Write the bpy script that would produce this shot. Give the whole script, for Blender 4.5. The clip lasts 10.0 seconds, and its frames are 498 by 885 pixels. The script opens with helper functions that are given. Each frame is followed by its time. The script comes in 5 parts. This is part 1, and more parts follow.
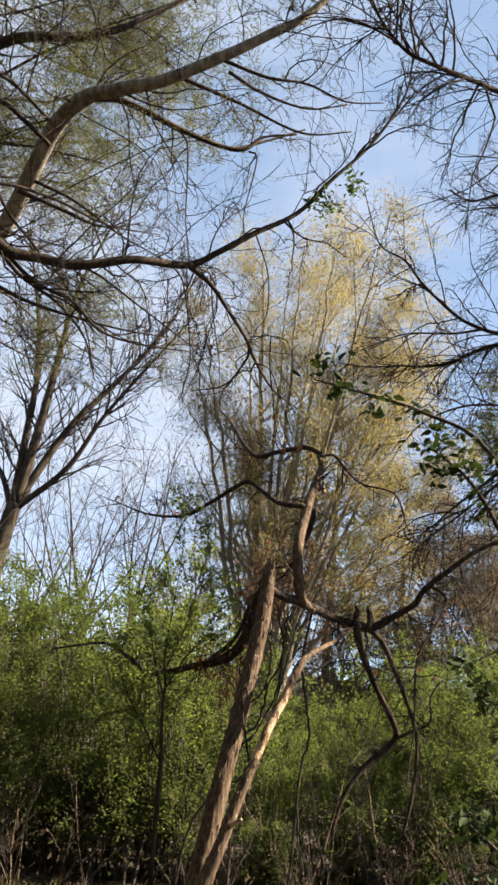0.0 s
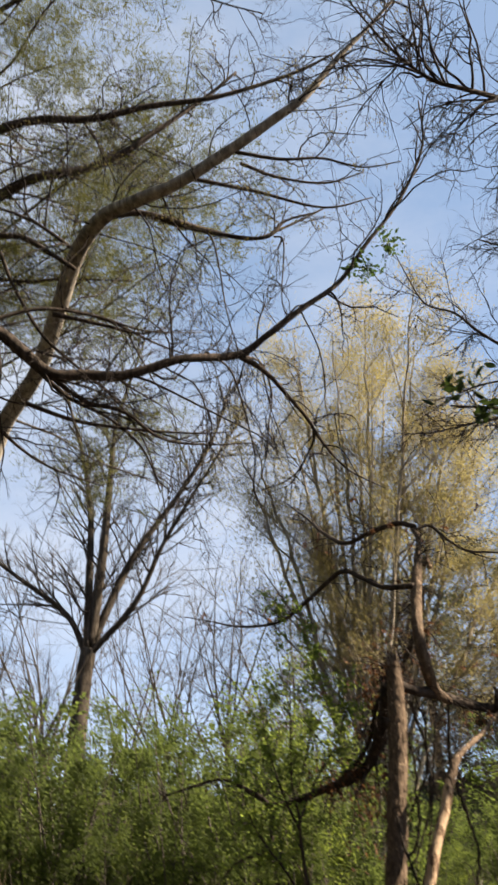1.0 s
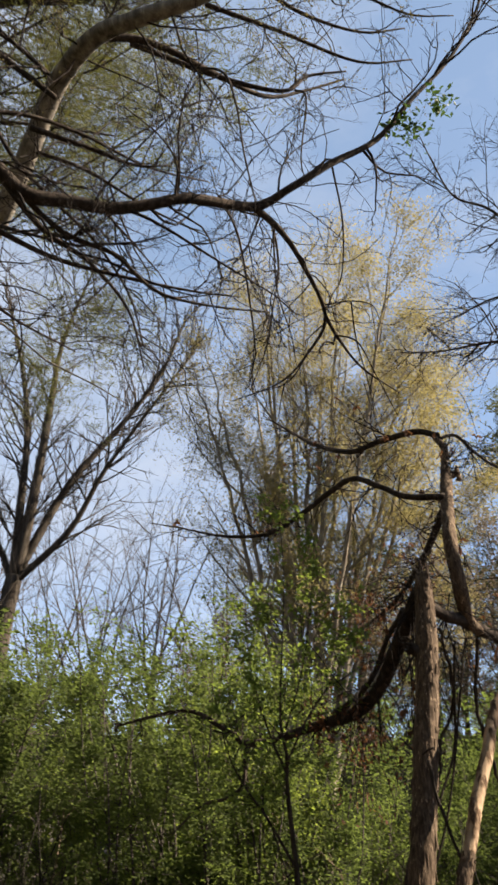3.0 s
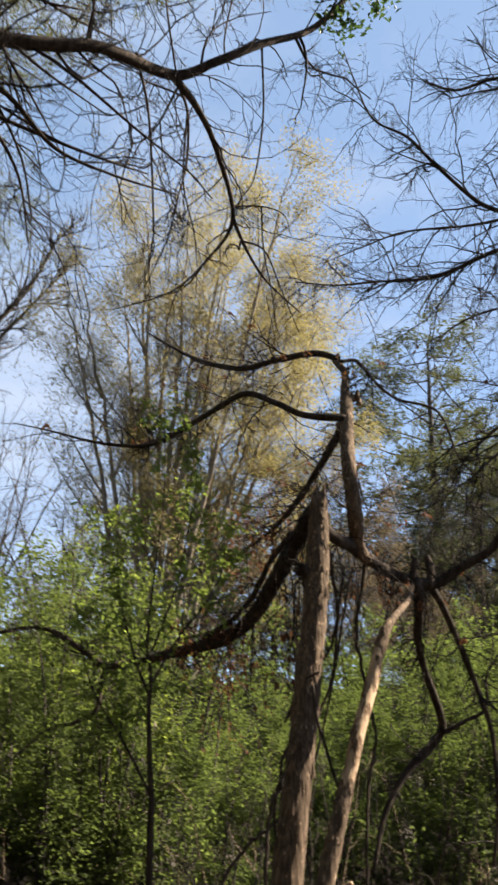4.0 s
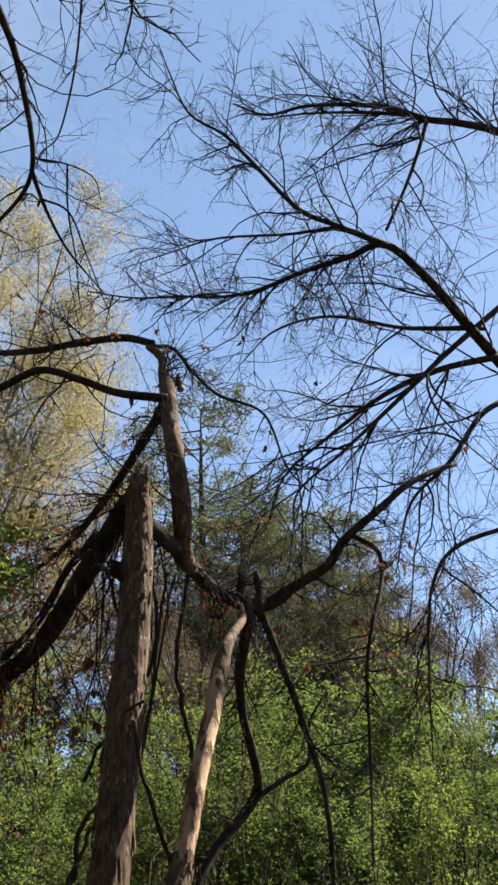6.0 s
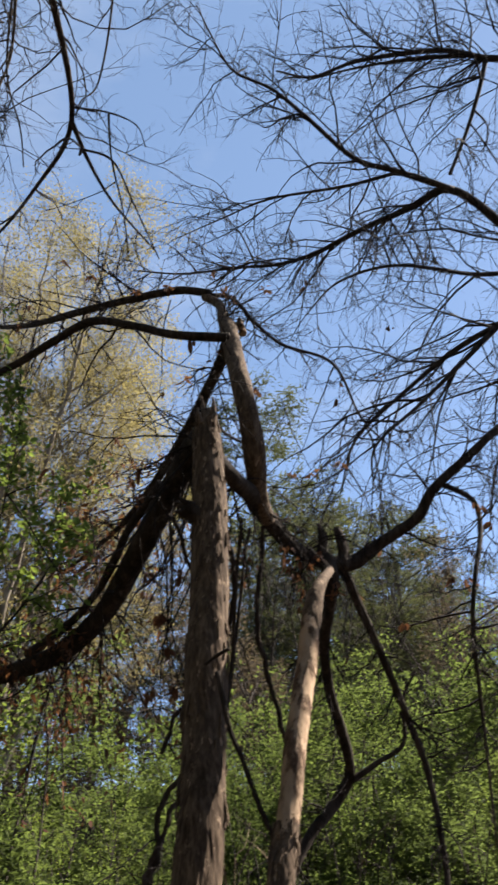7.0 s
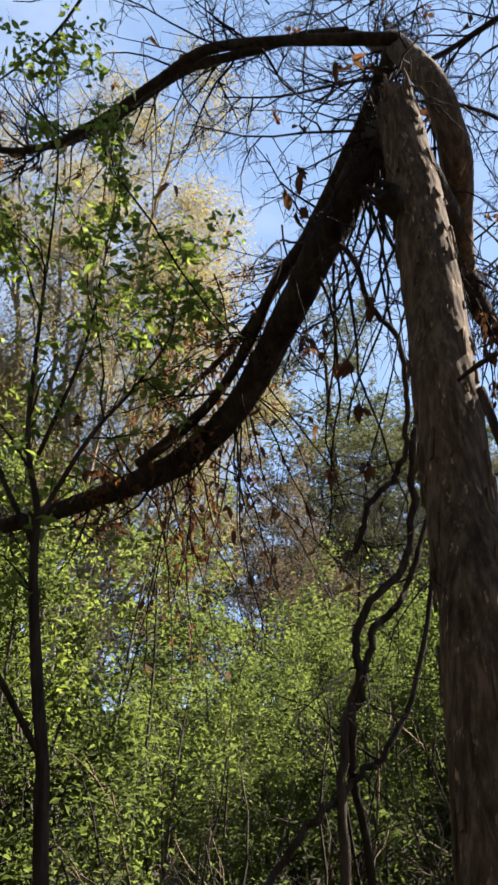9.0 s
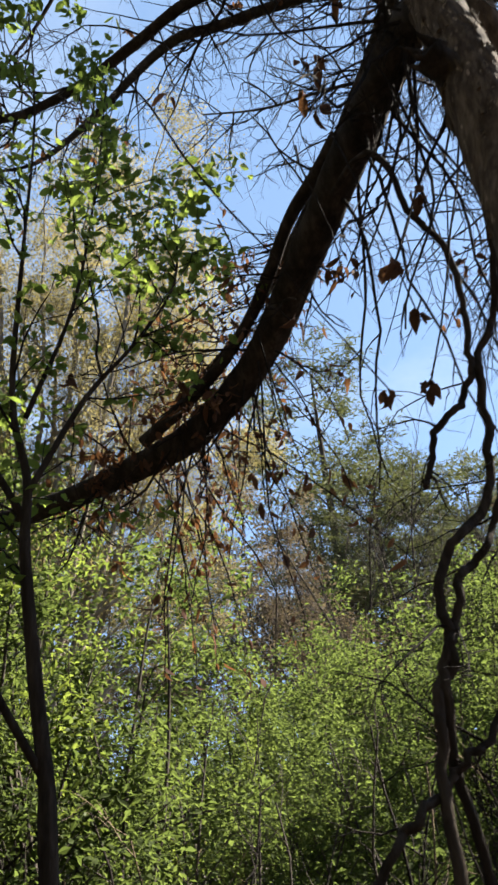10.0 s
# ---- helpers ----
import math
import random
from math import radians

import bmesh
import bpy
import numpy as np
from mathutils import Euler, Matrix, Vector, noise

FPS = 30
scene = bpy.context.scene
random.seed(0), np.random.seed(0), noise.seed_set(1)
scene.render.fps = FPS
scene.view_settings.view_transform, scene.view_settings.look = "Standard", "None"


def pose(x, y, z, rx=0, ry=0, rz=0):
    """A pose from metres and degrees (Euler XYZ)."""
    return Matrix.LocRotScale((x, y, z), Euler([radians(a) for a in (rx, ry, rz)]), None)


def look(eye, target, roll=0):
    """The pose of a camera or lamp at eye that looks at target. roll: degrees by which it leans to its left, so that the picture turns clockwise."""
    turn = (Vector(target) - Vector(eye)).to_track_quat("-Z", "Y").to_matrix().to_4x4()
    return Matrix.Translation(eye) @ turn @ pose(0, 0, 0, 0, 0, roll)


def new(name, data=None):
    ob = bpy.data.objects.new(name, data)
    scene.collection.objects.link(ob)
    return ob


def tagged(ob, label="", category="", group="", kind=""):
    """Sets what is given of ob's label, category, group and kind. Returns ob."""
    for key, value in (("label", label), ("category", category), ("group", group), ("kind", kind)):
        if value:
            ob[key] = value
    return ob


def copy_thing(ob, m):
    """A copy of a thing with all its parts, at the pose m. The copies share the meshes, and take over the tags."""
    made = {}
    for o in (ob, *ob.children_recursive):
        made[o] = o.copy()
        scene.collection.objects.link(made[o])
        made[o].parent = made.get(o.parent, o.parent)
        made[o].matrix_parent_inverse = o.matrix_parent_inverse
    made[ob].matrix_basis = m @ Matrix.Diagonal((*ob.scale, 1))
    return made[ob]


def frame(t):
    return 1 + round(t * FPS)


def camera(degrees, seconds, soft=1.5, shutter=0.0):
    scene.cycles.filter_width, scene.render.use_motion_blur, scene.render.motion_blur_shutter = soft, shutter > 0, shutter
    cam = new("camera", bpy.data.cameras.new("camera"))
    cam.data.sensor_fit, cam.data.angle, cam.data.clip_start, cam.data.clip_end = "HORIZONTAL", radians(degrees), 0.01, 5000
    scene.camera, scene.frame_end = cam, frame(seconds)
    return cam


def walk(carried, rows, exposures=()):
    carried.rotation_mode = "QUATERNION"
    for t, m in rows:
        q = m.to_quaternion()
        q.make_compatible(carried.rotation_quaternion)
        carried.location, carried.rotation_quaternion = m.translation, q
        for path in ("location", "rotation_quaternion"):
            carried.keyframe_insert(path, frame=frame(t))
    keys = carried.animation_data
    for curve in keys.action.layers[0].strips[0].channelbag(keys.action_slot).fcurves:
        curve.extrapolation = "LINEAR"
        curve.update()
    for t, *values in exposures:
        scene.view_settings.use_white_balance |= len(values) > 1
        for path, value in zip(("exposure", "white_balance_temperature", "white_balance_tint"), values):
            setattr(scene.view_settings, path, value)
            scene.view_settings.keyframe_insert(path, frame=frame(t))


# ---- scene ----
cam = camera(34.0, 10.0, soft=2.7, shutter=0.25)

PATH = [
    (0, (0.910, 1.308, 2.392), (0.718, 4.139, 3.365), 6.56),
    (0.5, (0.726, 1.766, 2.419), (0.520, 4.562, 3.489), 3.45),
    (1, (0.428, 2.121, 2.439), (0.072, 4.781, 3.779), -2.72),
    (1.5, (0.121, 2.454, 2.439), (-0.308, 5.017, 3.939), -5.60),
    (2, (-0.156, 2.936, 2.442), (-0.538, 5.546, 3.871), -2.50),
    (2.5, (-0.413, 3.474, 2.432), (-0.750, 6.165, 3.714), -0.51),
    (2.7, (-0.478, 3.690, 2.455), (-0.744, 6.411, 3.690), 0.08),
    (3.8, (-0.856, 4.686, 2.287), (-0.560, 7.472, 3.358), 1.19),
    (4, (-0.893, 4.831, 2.294), (-0.481, 7.620, 3.317), 2.27),
    (4.5, (-1.005, 5.214, 2.268), (-0.088, 7.903, 3.229), 2.99),
    (5, (-0.994, 5.632, 2.187), (0.065, 8.254, 3.189), 0.16),
    (5.5, (-0.929, 6.100, 2.175), (0.175, 8.634, 3.341), -1.50),
    (5.7, (-0.911, 6.279, 2.153), (0.299, 8.726, 3.397), -1.87),
    (6.8, (-0.713, 7.205, 1.998), (0.400, 9.644, 3.343), -3.23),
    (7, (-0.699, 7.335, 1.947), (0.326, 9.811, 3.296), -3.40),
    (7.5, (-0.698, 7.802, 1.892), (0.133, 10.343, 3.254), -2.57),
    (8, (-0.607, 8.232, 1.790), (0.182, 10.798, 3.130), -1.39),
    (8.5, (-0.655, 8.679, 1.741), (0.100, 11.297, 2.997), -1.07),
    (9, (-0.702, 9.069, 1.715), (0.142, 11.717, 2.845), -2.11),
    (9.5, (-0.635, 9.387, 1.640), (0.282, 11.970, 2.861), -4.62),
    (10, (-0.653, 9.766, 1.569), (0.213, 12.315, 2.893), -6.07),
]
EXPOSURES = [(0.0, 2.67, 7500, 12), (1.5, 2.37, 7400, 12), (2.5, 2.33, 7350, 12), (4.0, 2.55, 7000, 11), (5.0, 2.5, 6600, 10.5), (7.0, 2.27, 6450, 12), (7.5, 2.36, 6550, 13), (8.5, 2.53, 6650, 12), (9.5, 2.8, 6650, 11), (10.0, 2.7, 6500, 8)]
walk(cam, [(t, look(eye, target, roll)) for t, eye, target, roll in PATH], EXPOSURES)

# ---- sky, sun, exposure ----
SUN_AZ, SUN_EL = 82.0, 38.0
world = bpy.data.worlds.new("sky")
scene.world = world
world.use_nodes = True
wt = world.node_tree
wt.nodes.clear()
w_out = wt.nodes.new("ShaderNodeOutputWorld")
w_bg = wt.nodes.new("ShaderNodeBackground")
w_sky = wt.nodes.new("ShaderNodeTexSky")
w_sky.sky_type = 'NISHITA'
w_sky.sun_disc = False
w_sky.sun_elevation, w_sky.sun_rotation = radians(SUN_EL), radians(SUN_AZ)
w_sky.air_density, w_sky.dust_density, w_sky.ozone_density = 0.58, 0.25, 2.1
w_co = wt.nodes.new("ShaderNodeTexCoord")
w_map = wt.nodes.new("ShaderNodeMapping")
w_map.inputs["Scale"].default_value = (2.2, 2.2, 4.5)
w_noise = wt.nodes.new("ShaderNodeTexNoise")
w_noise.inputs["Scale"].default_value = 1.6
w_noise.inputs["Detail"].default_value = 7.0
w_noise.inputs["Roughness"].default_value = 0.6
w_ramp = wt.nodes.new("ShaderNodeValToRGB")
w_ramp.color_ramp.elements[0].position, w_ramp.color_ramp.elements[0].color = 0.36, (0, 0, 0, 1)
w_ramp.color_ramp.elements[1].position, w_ramp.color_ramp.elements[1].color = 0.9, (0.6, 0.6, 0.6, 1)
wt.links.new(w_co.outputs["Generated"], w_map.inputs["Vector"])
wt.links.new(w_map.outputs["Vector"], w_noise.inputs["Vector"])
# a thin bluish haze over the whole sky, and soft cloud that thickens away from the sun's side
w_haze = wt.nodes.new("ShaderNodeMix")
w_haze.data_type = 'RGBA'
w_haze.inputs["Factor"].default_value = 0.42
w_haze.inputs["B"].default_value = (2.3, 3.5, 5.4, 1)
w_mix = wt.nodes.new("ShaderNodeMix")
w_mix.data_type = 'RGBA'
w_mix.inputs["B"].default_value = (4.0, 4.35, 5.0, 1)
w_sep = wt.nodes.new("ShaderNodeSeparateXYZ")
w_side = wt.nodes.new("ShaderNodeMath")
w_side.operation = 'MULTIPLY_ADD'
w_side.inputs[1].default_value = -0.45
wt.links.new(w_co.outputs["Generated"], w_sep.inputs["Vector"])
wt.links.new(w_sep.outputs["X"], w_side.inputs[0])
wt.links.new(w_noise.outputs["Fac"], w_side.inputs[2])
wt.links.new(w_side.outputs[0], w_ramp.inputs["Fac"])
wt.links.new(w_ramp.outputs["Color"], w_mix.inputs["Factor"])
wt.links.new(w_sky.outputs["Color"], w_haze.inputs["A"])
wt.links.new(w_haze.outputs["Result"], w_mix.inputs["A"])
wt.links.new(w_mix.outputs["Result"], w_bg.inputs["Color"])
w_bg.inputs["Strength"].default_value = 0.0425
wt.links.new(w_bg.outputs["Background"], w_out.inputs["Surface"])

sun_data = bpy.data.lights.new("sun", 'SUN')
sun_data.energy, sun_data.angle, sun_data.color = 5.0, radians(0.53), (1.0, 0.93, 0.82)
sun = new("sun", sun_data)
_az, _el = radians(SUN_AZ), radians(SUN_EL)
SUN_DIR = Vector((math.sin(_az) * math.cos(_el), math.cos(_az) * math.cos(_el), math.sin(_el)))
sun.matrix_world = look(SUN_DIR * 60, (0, 0, 0))


# ---- materials ----
def mat_base(name):
    m = bpy.data.materials.new(name)
    m.use_nodes = True
    nt = m.node_tree
    b = nt.nodes["Principled BSDF"]
    return m, nt, b


def tex(nt, kind, scale, coord, stretch=(1, 1, 1), detail=5.0, rough=0.6):
    mp = nt.nodes.new("ShaderNodeMapping")
    mp.inputs["Scale"].default_value = stretch
    nt.links.new(coord, mp.inputs["Vector"])
    if kind == "noise":
        n = nt.nodes.new("ShaderNodeTexNoise")
        n.inputs["Detail"].default_value = detail
        n.inputs["Roughness"].default_value = rough
        out = n.outputs["Fac"]
    else:
        n = nt.nodes.new("ShaderNodeTexVoronoi")
        n.feature = 'DISTANCE_TO_EDGE'
        out = n.outputs["Distance"]
    n.inputs["Scale"].default_value = scale
    nt.links.new(mp.outputs["Vector"], n.inputs["Vector"])
    return out


def ramp(nt, fac, stops):
    r = nt.nodes.new("ShaderNodeValToRGB")
    els = r.color_ramp.elements
    while len(els) < len(stops):
        els.new(0.5)
    for e, (p, c) in zip(els, stops):
        e.position, e.color = p, (*c, 1)
    nt.links.new(fac, r.inputs["Fac"])
    return r.outputs["Color"]


def mixc(nt, fac, a, b, mode='MIX'):
    m = nt.nodes.new("ShaderNodeMix")
    m.data_type, m.blend_type = 'RGBA', mode
    for sock, v in ((m.inputs["Factor"], fac), (m.inputs["A"], a), (m.inputs["B"], b)):
        if hasattr(v, "is_output"):
            nt.links.new(v, sock)
        elif isinstance(v, tuple):
            sock.default_value = (*v, 1)
        else:
            sock.default_value = v
    return m.outputs["Result"]


def bump(nt, b, height, strength, dist):
    n = nt.nodes.new("ShaderNodeBump")
    n.inputs["Strength"].default_value, n.inputs["Distance"].default_value = strength, dist
    nt.links.new(height, n.inputs["Height"])
    nt.links.new(n.outputs["Normal"], b.inputs["Normal"])


def bark_material(name, dark, mid, light, scale=9.0, peel=None, peel_amount=0.5, peel_scale=10.0, relief=0.014):
    m, nt, b = mat_base(name)
    co = nt.nodes.new("ShaderNodeTexCoord").outputs["Object"]
    grain = tex(nt, "noise", scale, co, (1, 1, 0.16), 8, 0.7)
    blotch = tex(nt, "noise", 2.2, co, (1, 1, 0.6), 4, 0.6)
    col = ramp(nt, grain, [(0.38, dark), (0.5, mid), (0.63, light)])
    col = mixc(nt, 0.35, col, ramp(nt, blotch, [(0.3, dark), (0.7, light)]), 'MIX')
    if peel:
        flake = tex(nt, "noise", peel_scale, co, (1, 1, 0.3), 9, 0.62)
        lo, hi = 0.62 - 0.22 * peel_amount, 0.67 - 0.2 * peel_amount
        f = ramp(nt, flake, [(lo, (0, 0, 0)), (hi, (1, 1, 1))])
        streak = tex(nt, "noise", 16, co, (1, 1, 0.08), 6, 0.6)
        wood = ramp(nt, streak, [(0.3, tuple(c * 0.6 for c in peel)), (0.62, peel)])
        col = mixc(nt, f, col, wood)
    nt.links.new(col, b.inputs["Base Color"])
    b.inputs["Roughness"].default_value = 0.92
    b.inputs["Specular IOR Level"].default_value = 0.04
    fine = tex(nt, "noise", scale * 4, co, (1, 1, 0.3), 6, 0.7)
    both = nt.nodes.new("ShaderNodeMath")
    both.operation = 'MULTIPLY_ADD'
    nt.links.new(fine, both.inputs[0])
    both.inputs[1].default_value = 0.45
    nt.links.new(grain, both.inputs[2])
    height = both.outputs[0]
    if peel:
        edge = nt.nodes.new("ShaderNodeMath")
        edge.operation = 'MULTIPLY_ADD'
        nt.links.new(f, edge.inputs[0])
        edge.inputs[1].default_value = -0.55
        nt.links.new(height, edge.inputs[2])
        height = edge.outputs[0]
    bump(nt, b, height, 1.0, relief)
    return m


def leaf_material(name, stops, trans=0.45, rough=0.5, spec=0.35, glow=(1.5, 1.45, 0.9)):
    """Thin leaves: each one of its own tone, light passing through."""
    m, nt, b = mat_base(name)
    g = nt.nodes.new("ShaderNodeNewGeometry")
    col = ramp(nt, g.outputs["Random Per Island"], stops)
    co = nt.nodes.new("ShaderNodeTexCoord").outputs["Object"]
    patch = tex(nt, "noise", 0.7, co, (1, 1, 1), 3, 0.5)
    col = mixc(nt, 0.5, col, ramp(nt, patch, [(0.32, stops[0][1]), (0.68, stops[-1][1])]))
    nt.links.new(col, b.inputs["Base Color"])
    b.inputs["Roughness"].default_value = rough
    b.inputs["Specular IOR Level"].default_value = spec
    t = nt.nodes.new("ShaderNodeBsdfTranslucent")
    bright = mixc(nt, 1.0, col, glow, 'MULTIPLY')
    nt.links.new(bright, t.inputs["Color"])
    mx = nt.nodes.new("ShaderNodeMixShader")
    mx.inputs["Fac"].default_value = trans
    nt.links.new(b.outputs["BSDF"], mx.inputs[1])
    nt.links.new(t.outputs["BSDF"], mx.inputs[2])
    nt.links.new(mx.outputs["Shader"], nt.nodes["Material Output"].inputs["Surface"])
    return m


M_TRUNK = bark_material("dead_bark", (0.023, 0.0155, 0.0107), (0.069, 0.0485, 0.0335), (0.158, 0.114, 0.08), 44, (0.32, 0.232, 0.16), 0.07, 44.0, 0.004)
M_PEELED = bark_material("peeled_wood", (0.03, 0.018, 0.012), (0.08, 0.05, 0.033), (0.16, 0.105, 0.07), 26, (0.37, 0.26, 0.17), 0.84, 15.0)
M_LIMB = bark_material("dark_bark", (0.0115, 0.0091, 0.0077), (0.03, 0.0236, 0.0192), (0.07, 0.0543, 0.043), 18)
M_GREY = bark_material("grey_bark", (0.016, 0.0125, 0.010), (0.036, 0.0295, 0.024), (0.085, 0.07, 0.055), 8)
M_LEAN = bark_material("tan_grey_bark", (0.052, 0.044, 0.036), (0.155, 0.132, 0.107), (0.33, 0.285, 0.23), 9)
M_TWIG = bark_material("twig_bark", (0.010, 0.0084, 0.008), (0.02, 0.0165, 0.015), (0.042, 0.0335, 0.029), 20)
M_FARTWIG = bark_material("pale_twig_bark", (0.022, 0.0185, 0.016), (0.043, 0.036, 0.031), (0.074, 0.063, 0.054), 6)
M_PALE = bark_material("pale_stem_bark", (0.085, 0.07, 0.054), (0.17, 0.143, 0.108), (0.27, 0.23, 0.175), 6)
M_DRY_STEM = bark_material("dry_stem", (0.05, 0.036, 0.025), (0.1, 0.074, 0.05), (0.17, 0.13, 0.09), 12)
M_GREEN = leaf_material("privet_leaf", [(0.0, (0.044, 0.06, 0.02)), (0.5, (0.065, 0.086, 0.027)), (1.0, (0.094, 0.118, 0.037))], 0.62, 0.8, 0.1, (1.26, 1.28, 0.9))
M_GREEN_DARK = leaf_material("deep_privet_leaf", [(0.0, (0.039, 0.053, 0.019)), (0.5, (0.057, 0.075, 0.026)), (1.0, (0.082, 0.103, 0.035))], 0.62, 0.8, 0.1, (1.26, 1.28, 0.9))
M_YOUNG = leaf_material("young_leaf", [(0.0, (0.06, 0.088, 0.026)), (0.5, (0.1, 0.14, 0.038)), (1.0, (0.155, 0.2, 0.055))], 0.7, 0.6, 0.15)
M_SPRING = leaf_material("spring_leaf", [(0.0, (0.045, 0.064, 0.018)), (0.5, (0.078, 0.106, 0.027)), (1.0, (0.128, 0.158, 0.042))], 0.62, 0.6, 0.2)
M_HOLLY = leaf_material("evergreen_leaf", [(0.0, (0.009, 0.0162, 0.0072)), (0.6, (0.0162, 0.0288, 0.0108)), (1.0, (0.0306, 0.0495, 0.018))], 0.2, 0.75, 0.1)
M_IVY = leaf_material("ivy_leaf", [(0.0, (0.02, 0.04, 0.014)), (0.5, (0.032, 0.062, 0.02)), (1.0, (0.05, 0.085, 0.027))], 0.3, 0.6, 0.2)
M_DEAD = leaf_material("dead_leaf", [(0.0, (0.03, 0.015, 0.01)), (0.6, (0.075, 0.036, 0.024)), (1.0, (0.15, 0.07, 0.042))], 0.3, 0.8, 0.12)
M_BUD = leaf_material("bud_leaf", [(0.0, (0.126, 0.104, 0.05)), (0.5, (0.173, 0.144, 0.07)), (1.0, (0.224, 0.19, 0.095))], 0.6, 0.8, 0.1, (1.22, 1.22, 0.97))
M_CATKIN = leaf_material("brown_bud", [(0.0, (0.05, 0.04, 0.026)), (0.6, (0.08, 0.066, 0.04)), (1.0, (0.125, 0.108, 0.056))], 0.35, 0.8, 0.1)
M_DRY = leaf_material("dry_bud", [(0.0, (0.055, 0.042, 0.037)), (0.6, (0.095, 0.075, 0.065)), (1.0, (0.135, 0.11, 0.092))], 0.3, 0.8, 0.1)
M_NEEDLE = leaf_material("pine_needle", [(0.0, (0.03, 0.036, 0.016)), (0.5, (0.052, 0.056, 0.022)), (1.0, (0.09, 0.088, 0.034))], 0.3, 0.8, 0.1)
M_LITTER = leaf_material("fallen_leaf", [(0.0, (0.02, 0.011, 0.008)), (0.5, (0.055, 0.031, 0.02)), (1.0, (0.12, 0.075, 0.045))], 0.15, 0.85, 0.1)
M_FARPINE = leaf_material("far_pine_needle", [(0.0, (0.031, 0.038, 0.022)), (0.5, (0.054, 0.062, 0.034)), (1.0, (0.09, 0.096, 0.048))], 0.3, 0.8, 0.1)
M_STRAW = leaf_material("grass_blade", [(0.0, (0.03, 0.035, 0.01)), (0.5, (0.055, 0.065, 0.0175)), (1.0, (0.11, 0.085, 0.0425))], 0.4, 0.7, 0.2)

M_GROUND, _nt, _b = mat_base("leaf_litter")
_co = _nt.nodes.new("ShaderNodeTexCoord").outputs["Object"]
_n1 = tex(_nt, "noise", 22, _co, (1, 1, 1), 8, 0.75)
_n2 = tex(_nt, "noise", 0.6, _co, (1, 1, 1), 4, 0.6)
_c = ramp(_nt, _n1, [(0.32, (0.012, 0.008, 0.006)), (0.5, (0.036, 0.022, 0.014)), (0.68, (0.085, 0.053, 0.033))])
_n3 = tex(_nt, "noise", 3.0, _co, (1, 1, 1), 8, 0.7)
_c = mixc(_nt, ramp(_nt, _n3, [(0.4, (0, 0, 0)), (0.62, (0.6, 0.6, 0.6))]), _c, (0.02, 0.014, 0.01))
_c = mixc(_nt, ramp(_nt, _n2, [(0.52, (0, 0, 0)), (0.75, (0.5, 0.5, 0.5))]), _c, (0.022, 0.032, 0.011))
_nt.links.new(_c, _b.inputs["Base Color"])
_b.inputs["Roughness"].default_value = 0.95
bump(_nt, _b, _n1, 1.0, 0.03)


M_WOOD_EDGE, _nt, _b = mat_base("wood_edge")
_co = _nt.nodes.new("ShaderNodeTexCoord").outputs["Object"]
_n1 = tex(_nt, "noise", 5, _co, (1, 1, 0.7), 9, 0.75)
_nt.links.new(ramp(_nt, _n1, [(0.35, (0.012, 0.014, 0.008)), (0.55, (0.035, 0.045, 0.016)), (0.75, (0.08, 0.09, 0.03))]), _b.inputs["Base Color"])
_b.inputs["Roughness"].default_value = 0.95
bump(_nt, _b, _n1, 1.0, 0.2)


# ---- mesh helpers ----
class Buf:
    """Vertices and quads or triangles of one mesh, gathered as arrays."""

    def __init__(self):
        self.v, self.q, self.t, self.n = [], [], [], 0

    def add(self, verts, quads=None, tris=None):
        if quads is not None and len(quads):
            self.q.append(np.asarray(quads, np.int32) + self.n)
        if tris is not None and len(tris):
            self.t.append(np.asarray(tris, np.int32) + self.n)
        self.v.append(np.asarray(verts, np.float32))
        self.n += len(verts)

    def mesh(self, name, material, smooth=True):
        me = bpy.data.meshes.new(name)
        v = np.concatenate(self.v)
        q = np.concatenate(self.q) if self.q else np.zeros((0, 4), np.int32)
        t = np.concatenate(self.t) if self.t else np.zeros((0, 3), np.int32)
        me.vertices.add(len(v))
        me.vertices.foreach_set("co", v.ravel())
        loops = np.concatenate([q.ravel(), t.ravel()])
        me.loops.add(len(loops))
        me.loops.foreach_set("vertex_index", loops)
        n = len(q) + len(t)
        me.polygons.add(n)
        starts = np.concatenate([np.arange(len(q)) * 4, len(q) * 4 + np.arange(len(t)) * 3]).astype(np.int32)
        me.polygons.foreach_set("loop_start", starts)
        me.update(calc_edges=True)
        me.polygons.foreach_set("use_smooth", np.full(n, smooth))
        me.materials.append(material)
        me.validate()
        return me


def part(name, buf, material, parent=None, label="", kind="", smooth=True):
    ob = new(name, buf.mesh(name, material, smooth) if isinstance(buf, Buf) else buf)
    if parent is not None:
        ob.parent = parent
    return tagged(ob, label=label, kind=kind)


def thing(name, at, label, category, group="", kind=""):
    ob = new(name)
    ob.location = at
    ob.empty_display_size = 0.2
    return tagged(ob, label, category, group, kind)


def spline(ctrl, per=6):
    """A smooth path through control points of x, y, z and radius."""
    p = np.array(ctrl, float)
    p = np.vstack([2 * p[0] - p[1], p, 2 * p[-1] - p[-2]])
    out = []
    for i in range(1, len(p) - 2):
        for k in range(per):
            u = k / per
            a, b, c, d = p[i - 1], p[i], p[i + 1], p[i + 2]
            out.append(0.5 * (2 * b + (c - a) * u + (2 * a - 5 * b + 4 * c - d) * u * u + (3 * b - a - 3 * c + d) * u ** 3))
    out.append(p[-2])
    out = np.array(out)
    out[:, 3] = np.maximum(out[:, 3], 0.001)
    return out


